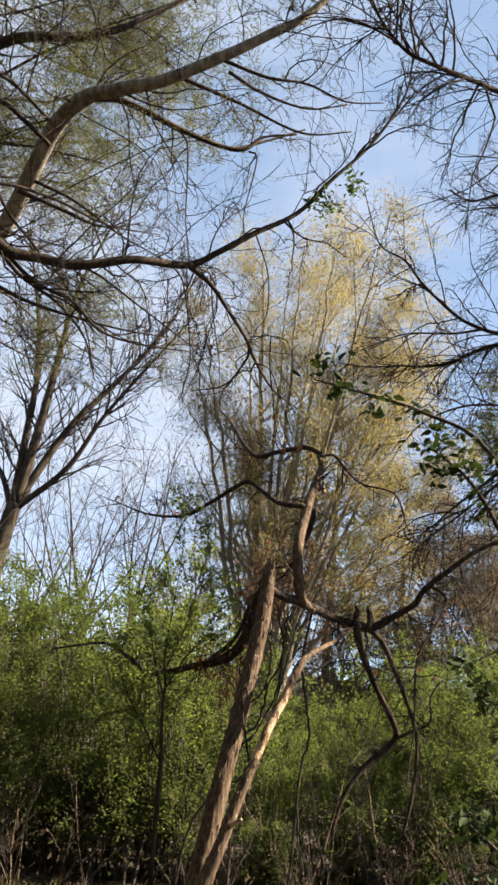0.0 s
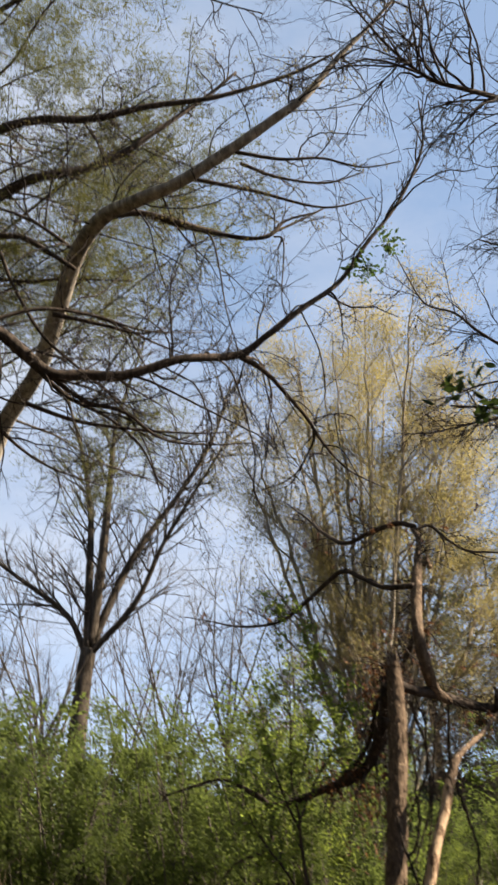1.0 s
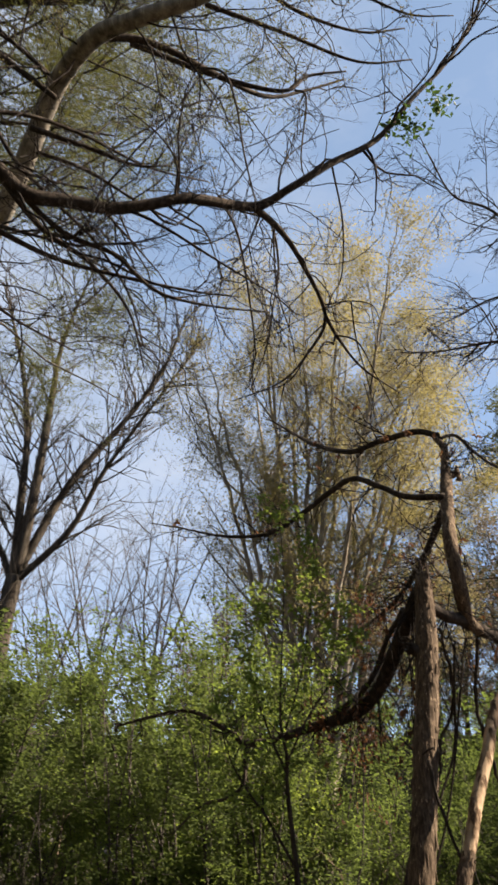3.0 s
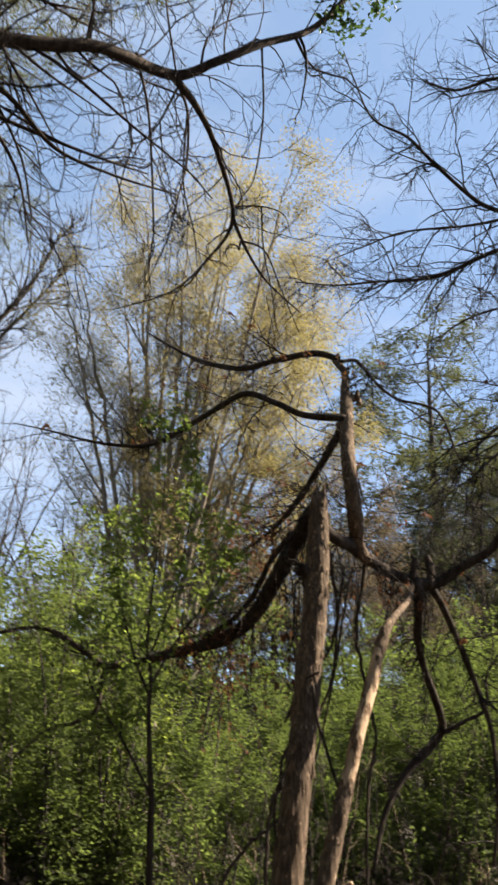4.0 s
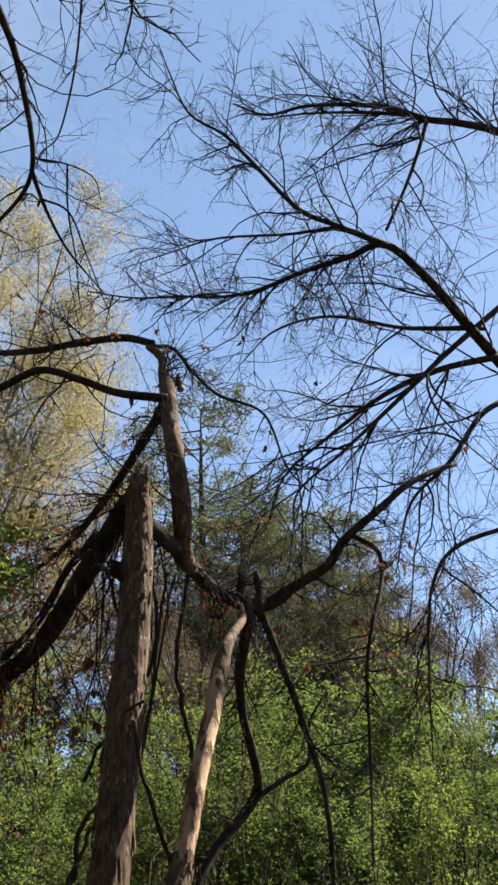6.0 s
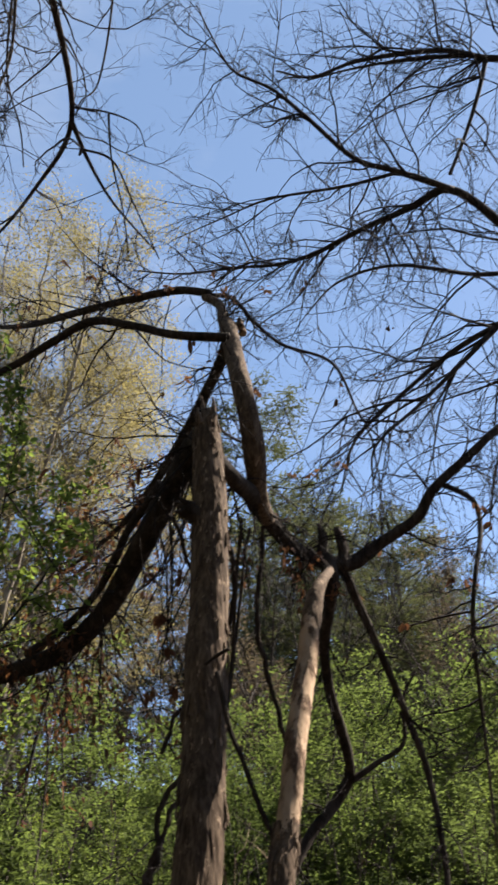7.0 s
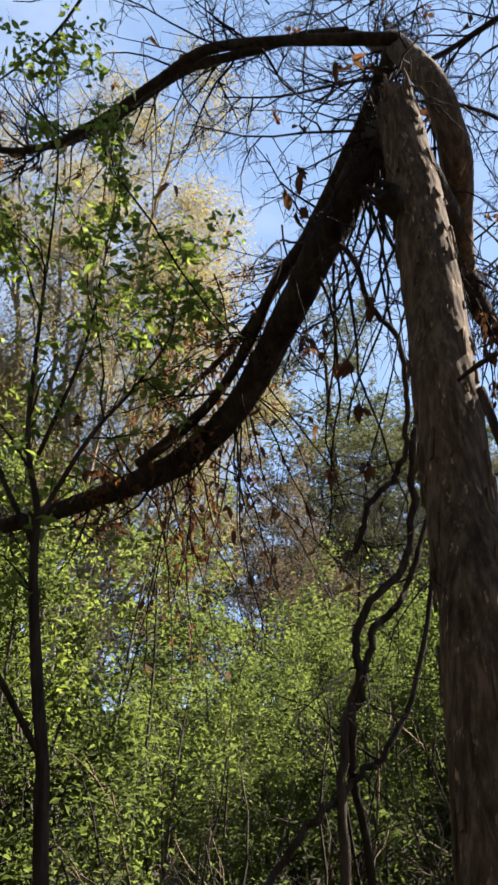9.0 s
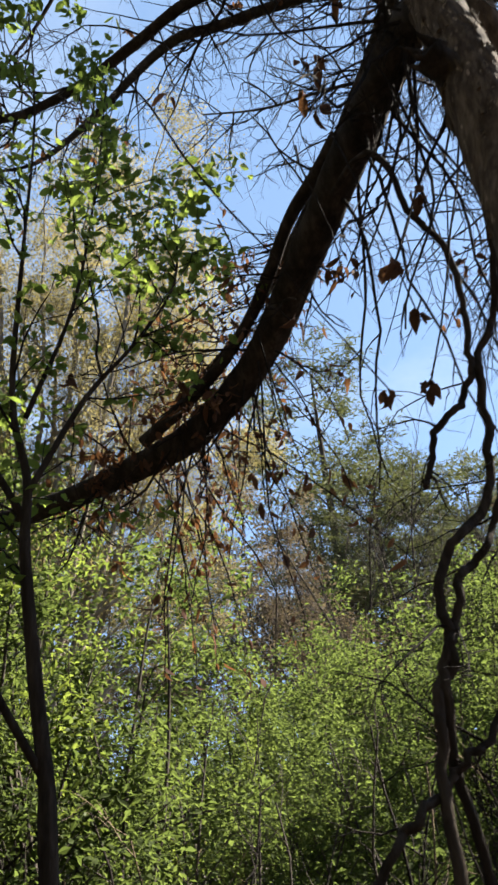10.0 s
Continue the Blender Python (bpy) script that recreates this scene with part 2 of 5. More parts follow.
def tube(buf, path, sides=5, rough=0.0, knot=3.0, cap=True, seed=0, groove=0.0):
    """A tapering round limb along path rows of x, y, z, r; rough lumps its skin."""
    p, r = path[:, :3], path[:, 3]
    n = len(p)
    tan = np.gradient(p, axis=0)
    tan /= np.linalg.norm(tan, axis=1)[:, None] + 1e-9
    ref = np.array([0.0, 0.0, 1.0]) if abs(tan[0][2]) < 0.8 else np.array([1.0, 0.0, 0.0])
    a = np.linspace(0, 2 * np.pi, sides, endpoint=False)
    ca, sa = np.cos(a), np.sin(a)
    rings = np.zeros((n, sides, 3))
    x = np.cross(ref, tan[0])
    for i in range(n):
        x = x - tan[i] * np.dot(x, tan[i])
        x /= np.linalg.norm(x) + 1e-9
        y = np.cross(tan[i], x)
        rr = np.full(sides, r[i])
        if rough > 0:
            for k in range(sides):
                q = p[i] + (ca[k] * x + sa[k] * y) * r[i]
                lump = noise.noise(Vector((q[0] * knot, q[1] * knot, q[2] * knot * 0.5 + seed)))
                ridge = noise.noise(Vector((q[0] * 26 + seed, q[1] * 26, q[2] * 5)))
                rr[k] *= 1 + rough * lump + rough * 0.4 * ridge
                if groove > 0:
                    f1 = abs(noise.noise(Vector((q[0] * 38 + seed, q[1] * 38, q[2] * 6.0))))
                    f2 = noise.noise(Vector((q[0] * 70, q[1] * 70 + seed, q[2] * 30)))
                    rr[k] *= 1 - groove * max(0.0, 0.32 - f1) / 0.32 + groove * 0.3 * f2
        rings[i] = p[i] + rr[:, None] * (ca[:, None] * x + sa[:, None] * y)
    v = rings.reshape(-1, 3)
    i0 = (np.arange(n - 1) * sides)[:, None]
    k = np.arange(sides)
    k1 = (k + 1) % sides
    quads = np.stack([i0 + k, i0 + k1, i0 + sides + k1, i0 + sides + k], -1).reshape(-1, 4)
    tris = []
    if cap:
        v = np.vstack([v, p[-1] + tan[-1] * r[-1] * 0.5, p[0]])
        e = (n - 1) * sides
        tris = [(e + j, e + (j + 1) % sides, n * sides) for j in range(sides)]
        tris += [((j + 1) % sides, j, n * sides + 1) for j in range(sides)]
    buf.add(v, quads, tris)


def wander(rng, p, d, length, steps, jitter, lift):
    pts = [p]
    d = d / (np.linalg.norm(d) + 1e-9)
    bend = rng.normal(0, jitter * 0.25, 3)
    for _ in range(steps):
        d = d + rng.normal(0, jitter, 3) + bend + np.array([0, 0, lift])
        d /= np.linalg.norm(d)
        p = p + d * length / steps
        pts.append(p)
    return np.array(pts)


def sprout(buf, rng, path, count, length, radius, levels=2, angle=0.9, lift=0.03, jitter=0.16, start=0.08, flat=1.0, ends=None, steps=6, sub=5, bias=1.0):
    """Twigs along a path, each with smaller twigs of its own; ends gathers their points."""
    n = len(path)
    for _ in range(count):
        u = start + (1 - start) * rng.random() ** bias
        i = min(int(u * (n - 1)), n - 2)
        f = u * (n - 1) - i
        p = path[i, :3] * (1 - f) + path[i + 1, :3] * f
        tan = path[i + 1, :3] - path[i, :3]
        tan = tan / (np.linalg.norm(tan) + 1e-9)
        side = rng.normal(0, 1, 3) * np.array([1, 1, flat])
        side -= tan * np.dot(side, tan)
        side /= np.linalg.norm(side) + 1e-9
        th = angle * (0.6 + 0.8 * rng.random())
        d = tan * math.cos(th) + side * math.sin(th)
        ln = length * (0.45 + 0.9 * rng.random()) * (1.1 - 0.5 * u)
        pts = wander(rng, p, d, ln, steps, jitter, lift)
        r0 = min(radius * (0.6 + 0.7 * rng.random()), path[i, 3] * 0.75)
        rad = np.linspace(r0, r0 * 0.32, len(pts))
        tw = np.column_stack([pts, rad])
        tube(buf, tw, 3 if r0 < 0.012 else 5, cap=False)
        if ends is not None:
            ends.append(tw)
        if levels > 1:
            sprout(buf, rng, tw, max(2, int(sub * (0.6 + 0.8 * rng.random()))), ln * 0.5, radius * 0.66, levels - 1, angle, lift, jitter * 1.15, 0.15, flat, ends, max(3, steps - 2), sub, 1.0)


def leaves_at(buf, rng, centres, size, aspect=0.45, droop=0.0, fold=0.25, vary=0.4, up=0.5):
    """Pointed leaves, folded along the midrib, at the given places."""
    c = np.asarray(centres, float)
    n = len(c)
    if n == 0:
        return
    d = rng.normal(0, 1, (n, 3))
    d[:, 2] = d[:, 2] * 0.6 - droop
    d /= np.linalg.norm(d, axis=1)[:, None] + 1e-9
    up_v = rng.normal(0, 1, (n, 3)) * (1 - up) + np.array([0, 0, 1.0]) * up
    s = np.cross(d, up_v)
    s /= np.linalg.norm(s, axis=1)[:, None] + 1e-9
    nn = np.cross(s, d)
    ln = (size * (1 - vary + 2 * vary * rng.random(n)))[:, None]
    w = ln * aspect * 0.5
    base = c
    tip = c + d * ln
    mid = c + d * ln * 0.45
    l = mid + s * w + nn * w * fold * 2
    r = mid - s * w + nn * w * fold * 2
    v = np.stack([base, l, tip, r], 1).reshape(-1, 3)
    i = (np.arange(n) * 4)[:, None]
    tris = np.stack([i + [0, 1, 2], i + [0, 2, 3]], 1).reshape(-1, 3)
    buf.add(v, None, tris)


def leaves_fine(buf, rng, centres, size, aspect=0.5, droop=0.0, curl=0.3, vary=0.35, up=0.4):
    """Larger leaves seen close: rounded outline, bent along their length."""
    c = np.asarray(centres, float)
    n = len(c)
    if n == 0:
        return
    d = rng.normal(0, 1, (n, 3))
    d[:, 2] = d[:, 2] * 0.6 - droop
    d /= np.linalg.norm(d, axis=1)[:, None] + 1e-9
    up_v = rng.normal(0, 1, (n, 3)) * (1 - up) + np.array([0, 0, 1.0]) * up
    s = np.cross(d, up_v)
    s /= np.linalg.norm(s, axis=1)[:, None] + 1e-9
    nn = np.cross(s, d)
    ln = (size * (1 - vary + 2 * vary * rng.random(n)))[:, None]
    w = ln * aspect * 0.5
    bend = (curl * rng.normal(0.6, 0.5, n))[:, None] * ln
    cup = (rng.normal(0.3, 0.3, n))[:, None] * w
    rows = [c]
    for t, k in ((0.3, 0.85), (0.62, 0.95), (0.86, 0.5)):
        m = c + d * ln * t - nn * bend * t * t
        rows += [m + s * w * k + nn * cup, m - nn * 0.0, m - s * w * k + nn * cup]
    rows.append(c + d * ln - nn * bend)
    v = np.stack(rows, 1).reshape(-1, 3)
    i = (np.arange(n) * 11)[:, None]
    tris = np.stack([i + f for f in ([0, 1, 2], [0, 2, 3], [7, 10, 8], [8, 10, 9])], 1).reshape(-1, 3)
    quads = np.stack([i + f for f in ([1, 4, 5, 2], [2, 5, 6, 3], [4, 7, 8, 5], [5, 8, 9, 6])], 1).reshape(-1, 4)
    buf.add(v, quads, tris)


def along(rng, twigs, count, spread):
    """Random places close to the given twigs."""
    k = rng.integers(0, len(twigs), count)
    out = np.zeros((count, 3))
    for j, i in enumerate(k):
        t = twigs[i]
        u = rng.random() * (len(t) - 1)
        a = min(int(u), len(t) - 2)
        out[j] = t[a, :3] * (1 - u + a) + t[a + 1, :3] * (u - a)
    return out + rng.normal(0, spread, (count, 3))


def rad(points, r0, r1, power=1.0):
    """Control points with a radius that tapers from r0 to r1."""
    n = len(points)
    return [(*p, r0 + (r1 - r0) * (i / (n - 1)) ** power) for i, p in enumerate(points)]


# ---- ground ----
def ground_z(x, y):
    u = min(max((9.8 - y) / 7.5, 0.0), 1.0)
    s = u * u * (3 - 2 * u) * 0.8
    far = math.hypot(x, y - 8)
    bumpy = 0.05 * noise.noise(Vector((x * 0.7, y * 0.7, 0))) + 0.35 * noise.noise(Vector((x * 0.05, y * 0.05, 3))) * min(1, max(0, (far - 12) / 30))
    return s + bumpy


def make_ground():
    lines = np.concatenate([-np.geomspace(30, 900, 14)[::-1], np.linspace(-28, 28, 113), np.geomspace(30, 900, 14)])
    b = Buf()
    n = len(lines)
    v = [(x, y + 10, ground_z(x, y + 10)) for y in lines for x in lines]
    i = np.arange(n - 1)
    g = (i[:, None] * n + i[None, :]).ravel()
    b.add(v, np.stack([g, g + 1, g + n + 1, g + n], 1))
    ob = part("ground", b, M_GROUND, label="forest floor of brown leaf litter and sparse grass", kind="structure")
    tagged(ob, category="ground")


make_ground()


def sky_block_behind():
    """Unseen wood edge added behind the path; closes the place and blocks sky light."""
    b = Buf()
    n, m = 120, 14
    v = []
    for i in range(n + 1):
        a = radians(124 + 176 * i / n)
        for j in range(m + 1):
            h = j / m
            r = 12.5 + 1.6 * noise.noise(Vector((a * 6, h * 4, 2))) + 0.7 * noise.noise(Vector((a * 22, h * 14, 7)))
            top = 17.0 + 3.0 * noise.noise(Vector((a * 5, 0, 9)))
            v.append((math.sin(a) * r, 7.0 + math.cos(a) * r, -0.3 + h * top))
    i, j = np.meshgrid(np.arange(n), np.arange(m), indexing="ij")
    g = (i * (m + 1) + j).ravel()
    b.add(v, np.stack([g, g + 1, g + m + 2, g + m + 1], 1))
    ob = part("backdrop", b, M_WOOD_EDGE, label="unseen wood edge added behind the path to block sky light", kind="structure")
    tagged(ob, category="woodland")


sky_block_behind()


def woodland_far():
    """The low line of far woods that closes the horizon ahead."""
    b = Buf()
    n, m = 260, 6
    v = []
    for i in range(n + 1):
        a = radians(-80 + 165 * i / n)
        for j in range(m + 1):
            h = j / m
            r = 78 + 5 * noise.noise(Vector((a * 14, h * 3, 4)))
            top = 8.5 + 1.6 * noise.noise(Vector((a * 9, 0, 5))) + 1.3 * noise.noise(Vector((a * 60, 0, 6)))
            v.append((math.sin(a) * r, 8 + math.cos(a) * r, -1.0 + h * top))
    i, j = np.meshgrid(np.arange(n), np.arange(m), indexing="ij")
    g = (i * (m + 1) + j).ravel()
    b.add(v, np.stack([g, g + m + 1, g + m + 2, g + 1], 1))
    ob = part("backdrop", b, M_WOOD_EDGE, label="low grey green line of far woods", kind="structure")
    tagged(ob, category="woodland")


woodland_far()


# ---- the broken tree ----
def flake_mesh(k, w, h):
    """A thin curved plate of bark, standing off along x."""
    b = Buf()
    rng = np.random.default_rng(300 + k)
    v = []
    for side in (0.004, -0.004):
        for i in range(4):
            for j in range(3):
                u, t = (j - 1) * w * 0.5, (i / 3 - 0.5) * h
                edge = 0.75 + 0.3 * rng.random()
                lift = 0.009 * (0.5 - i / 3) * (k % 3 - 0.6)
                v.append((side - u * u * 6 + lift + rng.normal(0, 0.0015), u * edge, t * edge))
    q = []
    for i in range(3):
        for j in range(2):
            a = i * 3 + j
            q += [(a, a + 1, a + 4, a + 3), (a + 12, a + 15, a + 16, a + 13)]
    ring = [0, 1, 2, 5, 8, 11, 10, 9, 6, 3]
    q += [(ring[m], ring[m - 1], ring[m - 1] + 12, ring[m] + 12) for m in range(10)]
    b.add(v, q)
    return b.mesh("bark_flake", M_TRUNK, False)


FLAKES = [flake_mesh(k, 0.009 + 0.003 * (k % 3), 0.05 + 0.02 * (k % 4)) for k in range(6)]


def bark_flakes(path, owner, count, rng, size=1.0):
    for k in range(count):
        i = int(len(path) * (0.15 + 0.8 * rng.random()))
        i = min(i, len(path) - 2)
        tan = Vector(path[i + 1, :3] - path[i, :3]).normalized()
        a = rng.random() * 6.283
        out = Vector((math.cos(a), math.sin(a), 0))
        out = (out - tan * out.dot(tan)).normalized()
        side = tan.cross(out)
        ob = new("bark_flake", FLAKES[k % 6])
        ob.parent = owner
        m = Matrix((out, side, tan)).transposed().to_4x4()
        m = Matrix.Translation(Vector(path[i, :3]) + out * path[i, 3] * 1.02) @ m @ pose(0, 0, 0, rng.normal(0, 5), rng.normal(0, 3), 0)
        ob.matrix_parent_inverse = owner.matrix_parent_inverse.copy()
        ob.matrix_basis = owner.matrix_parent_inverse.inverted() @ m
        s = size * (0.7 + 0.9 * rng.random())
        ob.scale = (1.0, s, s * (0.8 + 0.8 * rng.random()))


def broken_tree():
    rng = np.random.default_rng(5)
    tree = thing("broken_tree", (0.14, 10.52, 0.0), "dead broken tree with two leaning trunks and peeling brown bark", "tree")
    inv = Matrix.Translation((-0.14, -10.52, 0.0))

    def piece(name, ctrl, material, sides=10, rough=0.12, per=7, label="", knot=5.0, groove=0.0):
        b = Buf()
        path = spline(ctrl, per)
        tube(b, path, sides, rough, knot, seed=len(tree.children), groove=groove)
        ob = part(name, b, material, tree, label)
        ob.matrix_parent_inverse = inv
        made.append(ob)
        return path

    made = []
    trunk = piece("trunk", [(0.12, 10.50, -0.15, 0.19), (0.18, 10.55, 0.25, 0.14), (0.275, 10.64, 0.9, 0.113), (0.36, 10.74, 1.55, 0.104), (0.435, 10.83, 2.05, 0.1), (0.49, 10.93, 2.4, 0.099),
                            (0.54, 11.0, 2.8, 0.097), (0.585, 11.07, 3.1, 0.096), (0.625, 11.14, 3.45, 0.097), (0.65, 11.2, 3.75, 0.09), (0.665, 11.25, 4.05, 0.08), (0.67, 11.27, 4.2, 0.06), (0.68, 11.29, 4.27, 0.035)],
                  M_TRUNK, 110, 0.07, 28, "main trunk in dark flaking bark, snapped at the top", 9.0, 0.035)
    trunk_ob = made[-1]
    second = piece("trunk", [(0.14, 10.48, -0.1, 0.10), (0.28, 10.42, 0.6, 0.082), (0.48, 10.44, 1.25, 0.066), (0.63, 10.54, 1.75, 0.057), (0.70, 10.60, 1.95, 0.054), (0.73, 10.625, 2.04, 0.05)],
                   M_TRUNK, 72, 0.08, 26, "slim second trunk in flaking brown bark", 8.0, 0.05)
    second_ob = made[-1]
    piece("bare_wood", [(0.66, 10.565, 1.84, 0.046), (0.75, 10.64, 2.1, 0.049), (0.85, 10.73, 2.4, 0.049), (0.98, 10.86, 2.7, 0.049), (1.06, 10.94, 2.93, 0.047), (1.10, 10.975, 3.03, 0.03)],
          M_PEELED, 44, 0.09, 18, "stretch stripped to pale bare wood", 9.0, 0.06)
    piece("trunk", [(1.04, 10.92, 2.87, 0.043), (1.1, 10.975, 3.02, 0.051), (1.15, 11.02, 3.13, 0.042), (1.27, 11.16, 3.25, 0.030), (1.48, 11.47, 3.41, 0.026), (1.64, 11.8, 3.55, 0.024), (1.8, 12.15, 3.72, 0.014)], M_TRUNK, 28, 0.2, 12, "", 8.0, 0.12)
    for dx, dy, h in ((0.03, -0.02, 0.16), (-0.03, 0.02, 0.12), (0.0, 0.05, 0.2), (-0.05, -0.03, 0.08)):
        piece("splinter", [(0.67 + dx, 11.26 + dy, 4.14, 0.026), (0.67 + dx * 1.2, 11.26 + dy * 1.2, 4.14 + h * 0.7, 0.018), (0.67 + dx * 1.3, 11.27 + dy * 1.3, 4.14 + h * 1.3, 0.004)], M_TRUNK, 8, 0.3, 4)
    limbs = []
    # the great limb that arches down to the left
    limbs.append(piece("limb", [(0.66, 11.22, 4.02, 0.07), (0.68, 11.45, 4.14, 0.08), (0.625, 11.72, 4.02, 0.081), (0.515, 12.03, 3.75, 0.075), (0.415, 12.40, 3.49, 0.070), (0.31, 12.62, 3.33, 0.068),
                                (0.14, 12.87, 3.20, 0.068), (-0.10, 13.1, 3.13, 0.058), (-0.38, 13.3, 3.06, 0.05), (-0.72, 13.38, 2.96, 0.043), (-1.01, 13.42, 2.93, 0.040), (-1.14, 13.46, 3.02, 0.036), (-1.28, 13.52, 3.1, 0.03), (-1.66, 13.6, 3.28, 0.024), (-2.1, 13.66, 3.22, 0.018), (-2.5, 13.7, 3.12, 0.01)], M_LIMB, 48, 0.11, 16, "", 6.0, 0.07))
    piece("limb", [(-0.98, 13.41, 2.93, 0.032), (-1.02, 13.37, 2.72, 0.026), (-1.04, 13.37, 2.5, 0.022), (-1.22, 13.38, 2.38, 0.018), (-1.49, 13.38, 2.29, 0.014), (-1.84, 13.4, 1.97, 0.006)], M_LIMB, 9, 0.12)
    # the strand that runs beside the great limb with a gap of light between
    piece("limb", [(0.57, 11.86, 4.04, 0.04), (0.505, 12.0, 3.95, 0.03), (0.43, 12.14, 3.84, 0.027), (0.375, 12.28, 3.68, 0.027), (0.315, 12.42, 3.54, 0.026), (0.22, 12.58, 3.40, 0.026), (0.10, 12.74, 3.30, 0.028), (-0.06, 12.95, 3.2, 0.03)], M_LIMB, 14, 0.14)
    # the straight limb above it
    limbs.append(piece("limb", [(1.05, 11.82, 5.2, 0.045), (1.13, 12.2, 5.27, 0.045), (1.17, 12.6, 5.28, 0.043), (1.13, 13.2, 5.12, 0.040), (1.0, 13.75, 4.87, 0.035), (0.81, 14.27, 4.65, 0.026), (0.5, 14.8, 4.45, 0.014)], M_LIMB, 12, 0.1))
    # the upright stub
    stub = piece("limb", [(1.24, 11.8, 3.84, 0.05), (1.10, 11.58, 3.92, 0.06), (1.03, 11.44, 4.15, 0.07), (0.99, 11.45, 4.52, 0.068), (1.03, 11.68, 4.95, 0.066), (1.09, 11.9, 5.3, 0.064), (1.13, 12.05, 5.48, 0.06), (1.16, 12.2, 5.66, 0.05), (1.22, 12.42, 5.95, 0.04), (1.18, 12.66, 6.2, 0.036)],
                 M_TRUNK, 44, 0.12, 12, "", 6.0, 0.08)
    limbs.append(stub)
    # the upper branch to the left
    limbs.append(piece("limb", [(1.20, 12.6, 6.2, 0.036), (0.98, 12.85, 6.36, 0.036), (0.58, 13.1, 6.34, 0.034), (0.25, 13.3, 6.30, 0.032), (-0.10, 14.6, 6.95, 0.030), (-0.45, 15.9, 7.75, 0.02), (-0.9, 16.9, 8.5, 0.01)], M_LIMB, 10, 0.1))
    # the lower branch to the left
    limbs.append(piece("limb", [(1.03, 11.75, 5.16, 0.036), (0.68, 11.91, 5.22, 0.032), (0.45, 12.18, 5.43, 0.031), (0.2, 12.52, 5.65, 0.032), (-0.05, 12.78, 5.58, 0.032), (-0.37, 13.0, 5.40, 0.028), (-0.75, 13.1, 5.2, 0.022), (-1.25, 13.1, 5.17, 0.016), (-1.83, 13.5, 5.4, 0.01), (-2.3, 13.9, 5.6, 0.005)], M_LIMB, 10, 0.1))
    # the elbow between stub and second trunk, and the limb to the right
    limbs.append(piece("limb", [(0.64, 11.2, 3.98, 0.05), (0.86, 11.38, 3.90, 0.055), (1.04, 11.56, 3.90, 0.06), (1.16, 11.72, 3.88, 0.062), (1.47, 12.05, 3.82, 0.055), (1.75, 12.25, 3.78, 0.052), (2.06, 12.29, 3.76, 0.058), (2.34, 12.21, 3.93, 0.045), (2.56, 12.07, 4.08, 0.04),
                                (2.68, 11.98, 4.28, 0.038), (2.98, 11.86, 4.55, 0.034), (3.26, 11.84, 4.79, 0.03), (3.65, 11.9, 5.02, 0.026), (4.0, 11.98, 5.18, 0.02)], M_LIMB, 28, 0.14, 9, "", 6.0, 0.08))
    # torn wood where the stub bends, a dead stick caught across the trunks, and its pale broken side twig
    for dx, dz, h in ((-0.02, 0.0, 0.1), (0.02, 0.02, 0.13), (0.035, -0.03, 0.09)):
        piece("splinter", [(1.24 + dx, 12.1, 5.50 + dz, 0.028), (1.24 + dx * 1.2, 12.12, 5.50 + dz + h * 0.6, 0.02), (1.24 + dx * 1.4, 12.14, 5.50 + dz + h, 0.005)], M_PEELED, 8, 0.35, 4)
    piece("stick", rad([(0.52, 10.8, 2.67), (0.55, 10.76, 2.43), (0.59, 10.72, 2.29), (0.63, 10.68, 2.13), (0.68, 10.64, 1.97), (0.69, 10.6, 1.77)], 0.013, 0.010), M_LIMB, 8, 0.12)
    piece("stick", rad([(0.56, 10.75, 2.76), (0.52, 10.8, 2.74), (0.48, 10.84, 2.71)], 0.009, 0.006), M_LIMB, 6, 0.1)
    # limbs that fall from the elbow
    limbs.append(piece("limb", [(1.85, 12.22, 3.78, 0.055), (1.88, 12.22, 3.58, 0.05), (2.06, 12.77, 3.32, 0.042), (2.25, 13.14, 3.05, 0.038), (2.44, 13.38, 2.80, 0.042), (2.63, 13.66, 2.49, 0.046), (2.52, 13.75, 2.27, 0.048), (2.22, 13.7, 2.0, 0.042), (1.95, 13.6, 1.6, 0.03), (1.8, 13.5, 1.1, 0.02)], M_LIMB, 12, 0.14))
    limbs.append(piece("limb", [(2.02, 12.30, 3.74, 0.045), (2.24, 12.55, 3.60, 0.036), (2.48, 12.66, 3.17, 0.03), (2.69, 12.75, 2.72, 0.027), (2.78, 12.74, 2.36, 0.024), (2.72, 12.6, 1.75, 0.02), (2.62, 12.55, 1.3, 0.014)], M_LIMB, 8, 0.1))
    limbs.append(piece("limb", [(2.72, 11.96, 4.33, 0.022), (2.93, 11.88, 4.18, 0.02), (2.83, 11.73, 3.87, 0.018), (2.59, 11.57, 3.47, 0.016), (2.54, 11.62, 3.15, 0.014), (2.57, 11.72, 2.61, 0.011), (2.5, 11.7, 1.9, 0.007)], M_LIMB, 7, 0.1))
    piece("limb", rad([(2.63, 13.66, 2.42), (2.86, 13.6, 2.55), (3.07, 13.5, 2.69), (3.05, 13.4, 3.01), (3.15, 13.3, 3.23)], 0.026, 0.009), M_LIMB, 8, 0.15)
    # the broken stub on the trunk and the splintered knobs on the elbow
    piece("stub", [(0.64, 11.14, 3.44, 0.06), (0.57, 11.14, 3.53, 0.055), (0.525, 11.14, 3.56, 0.05), (0.495, 11.14, 3.575, 0.05), (0.488, 11.14, 3.58, 0.046)], M_LIMB, 22, 0.35, 5, "", 16.0, 0.15)
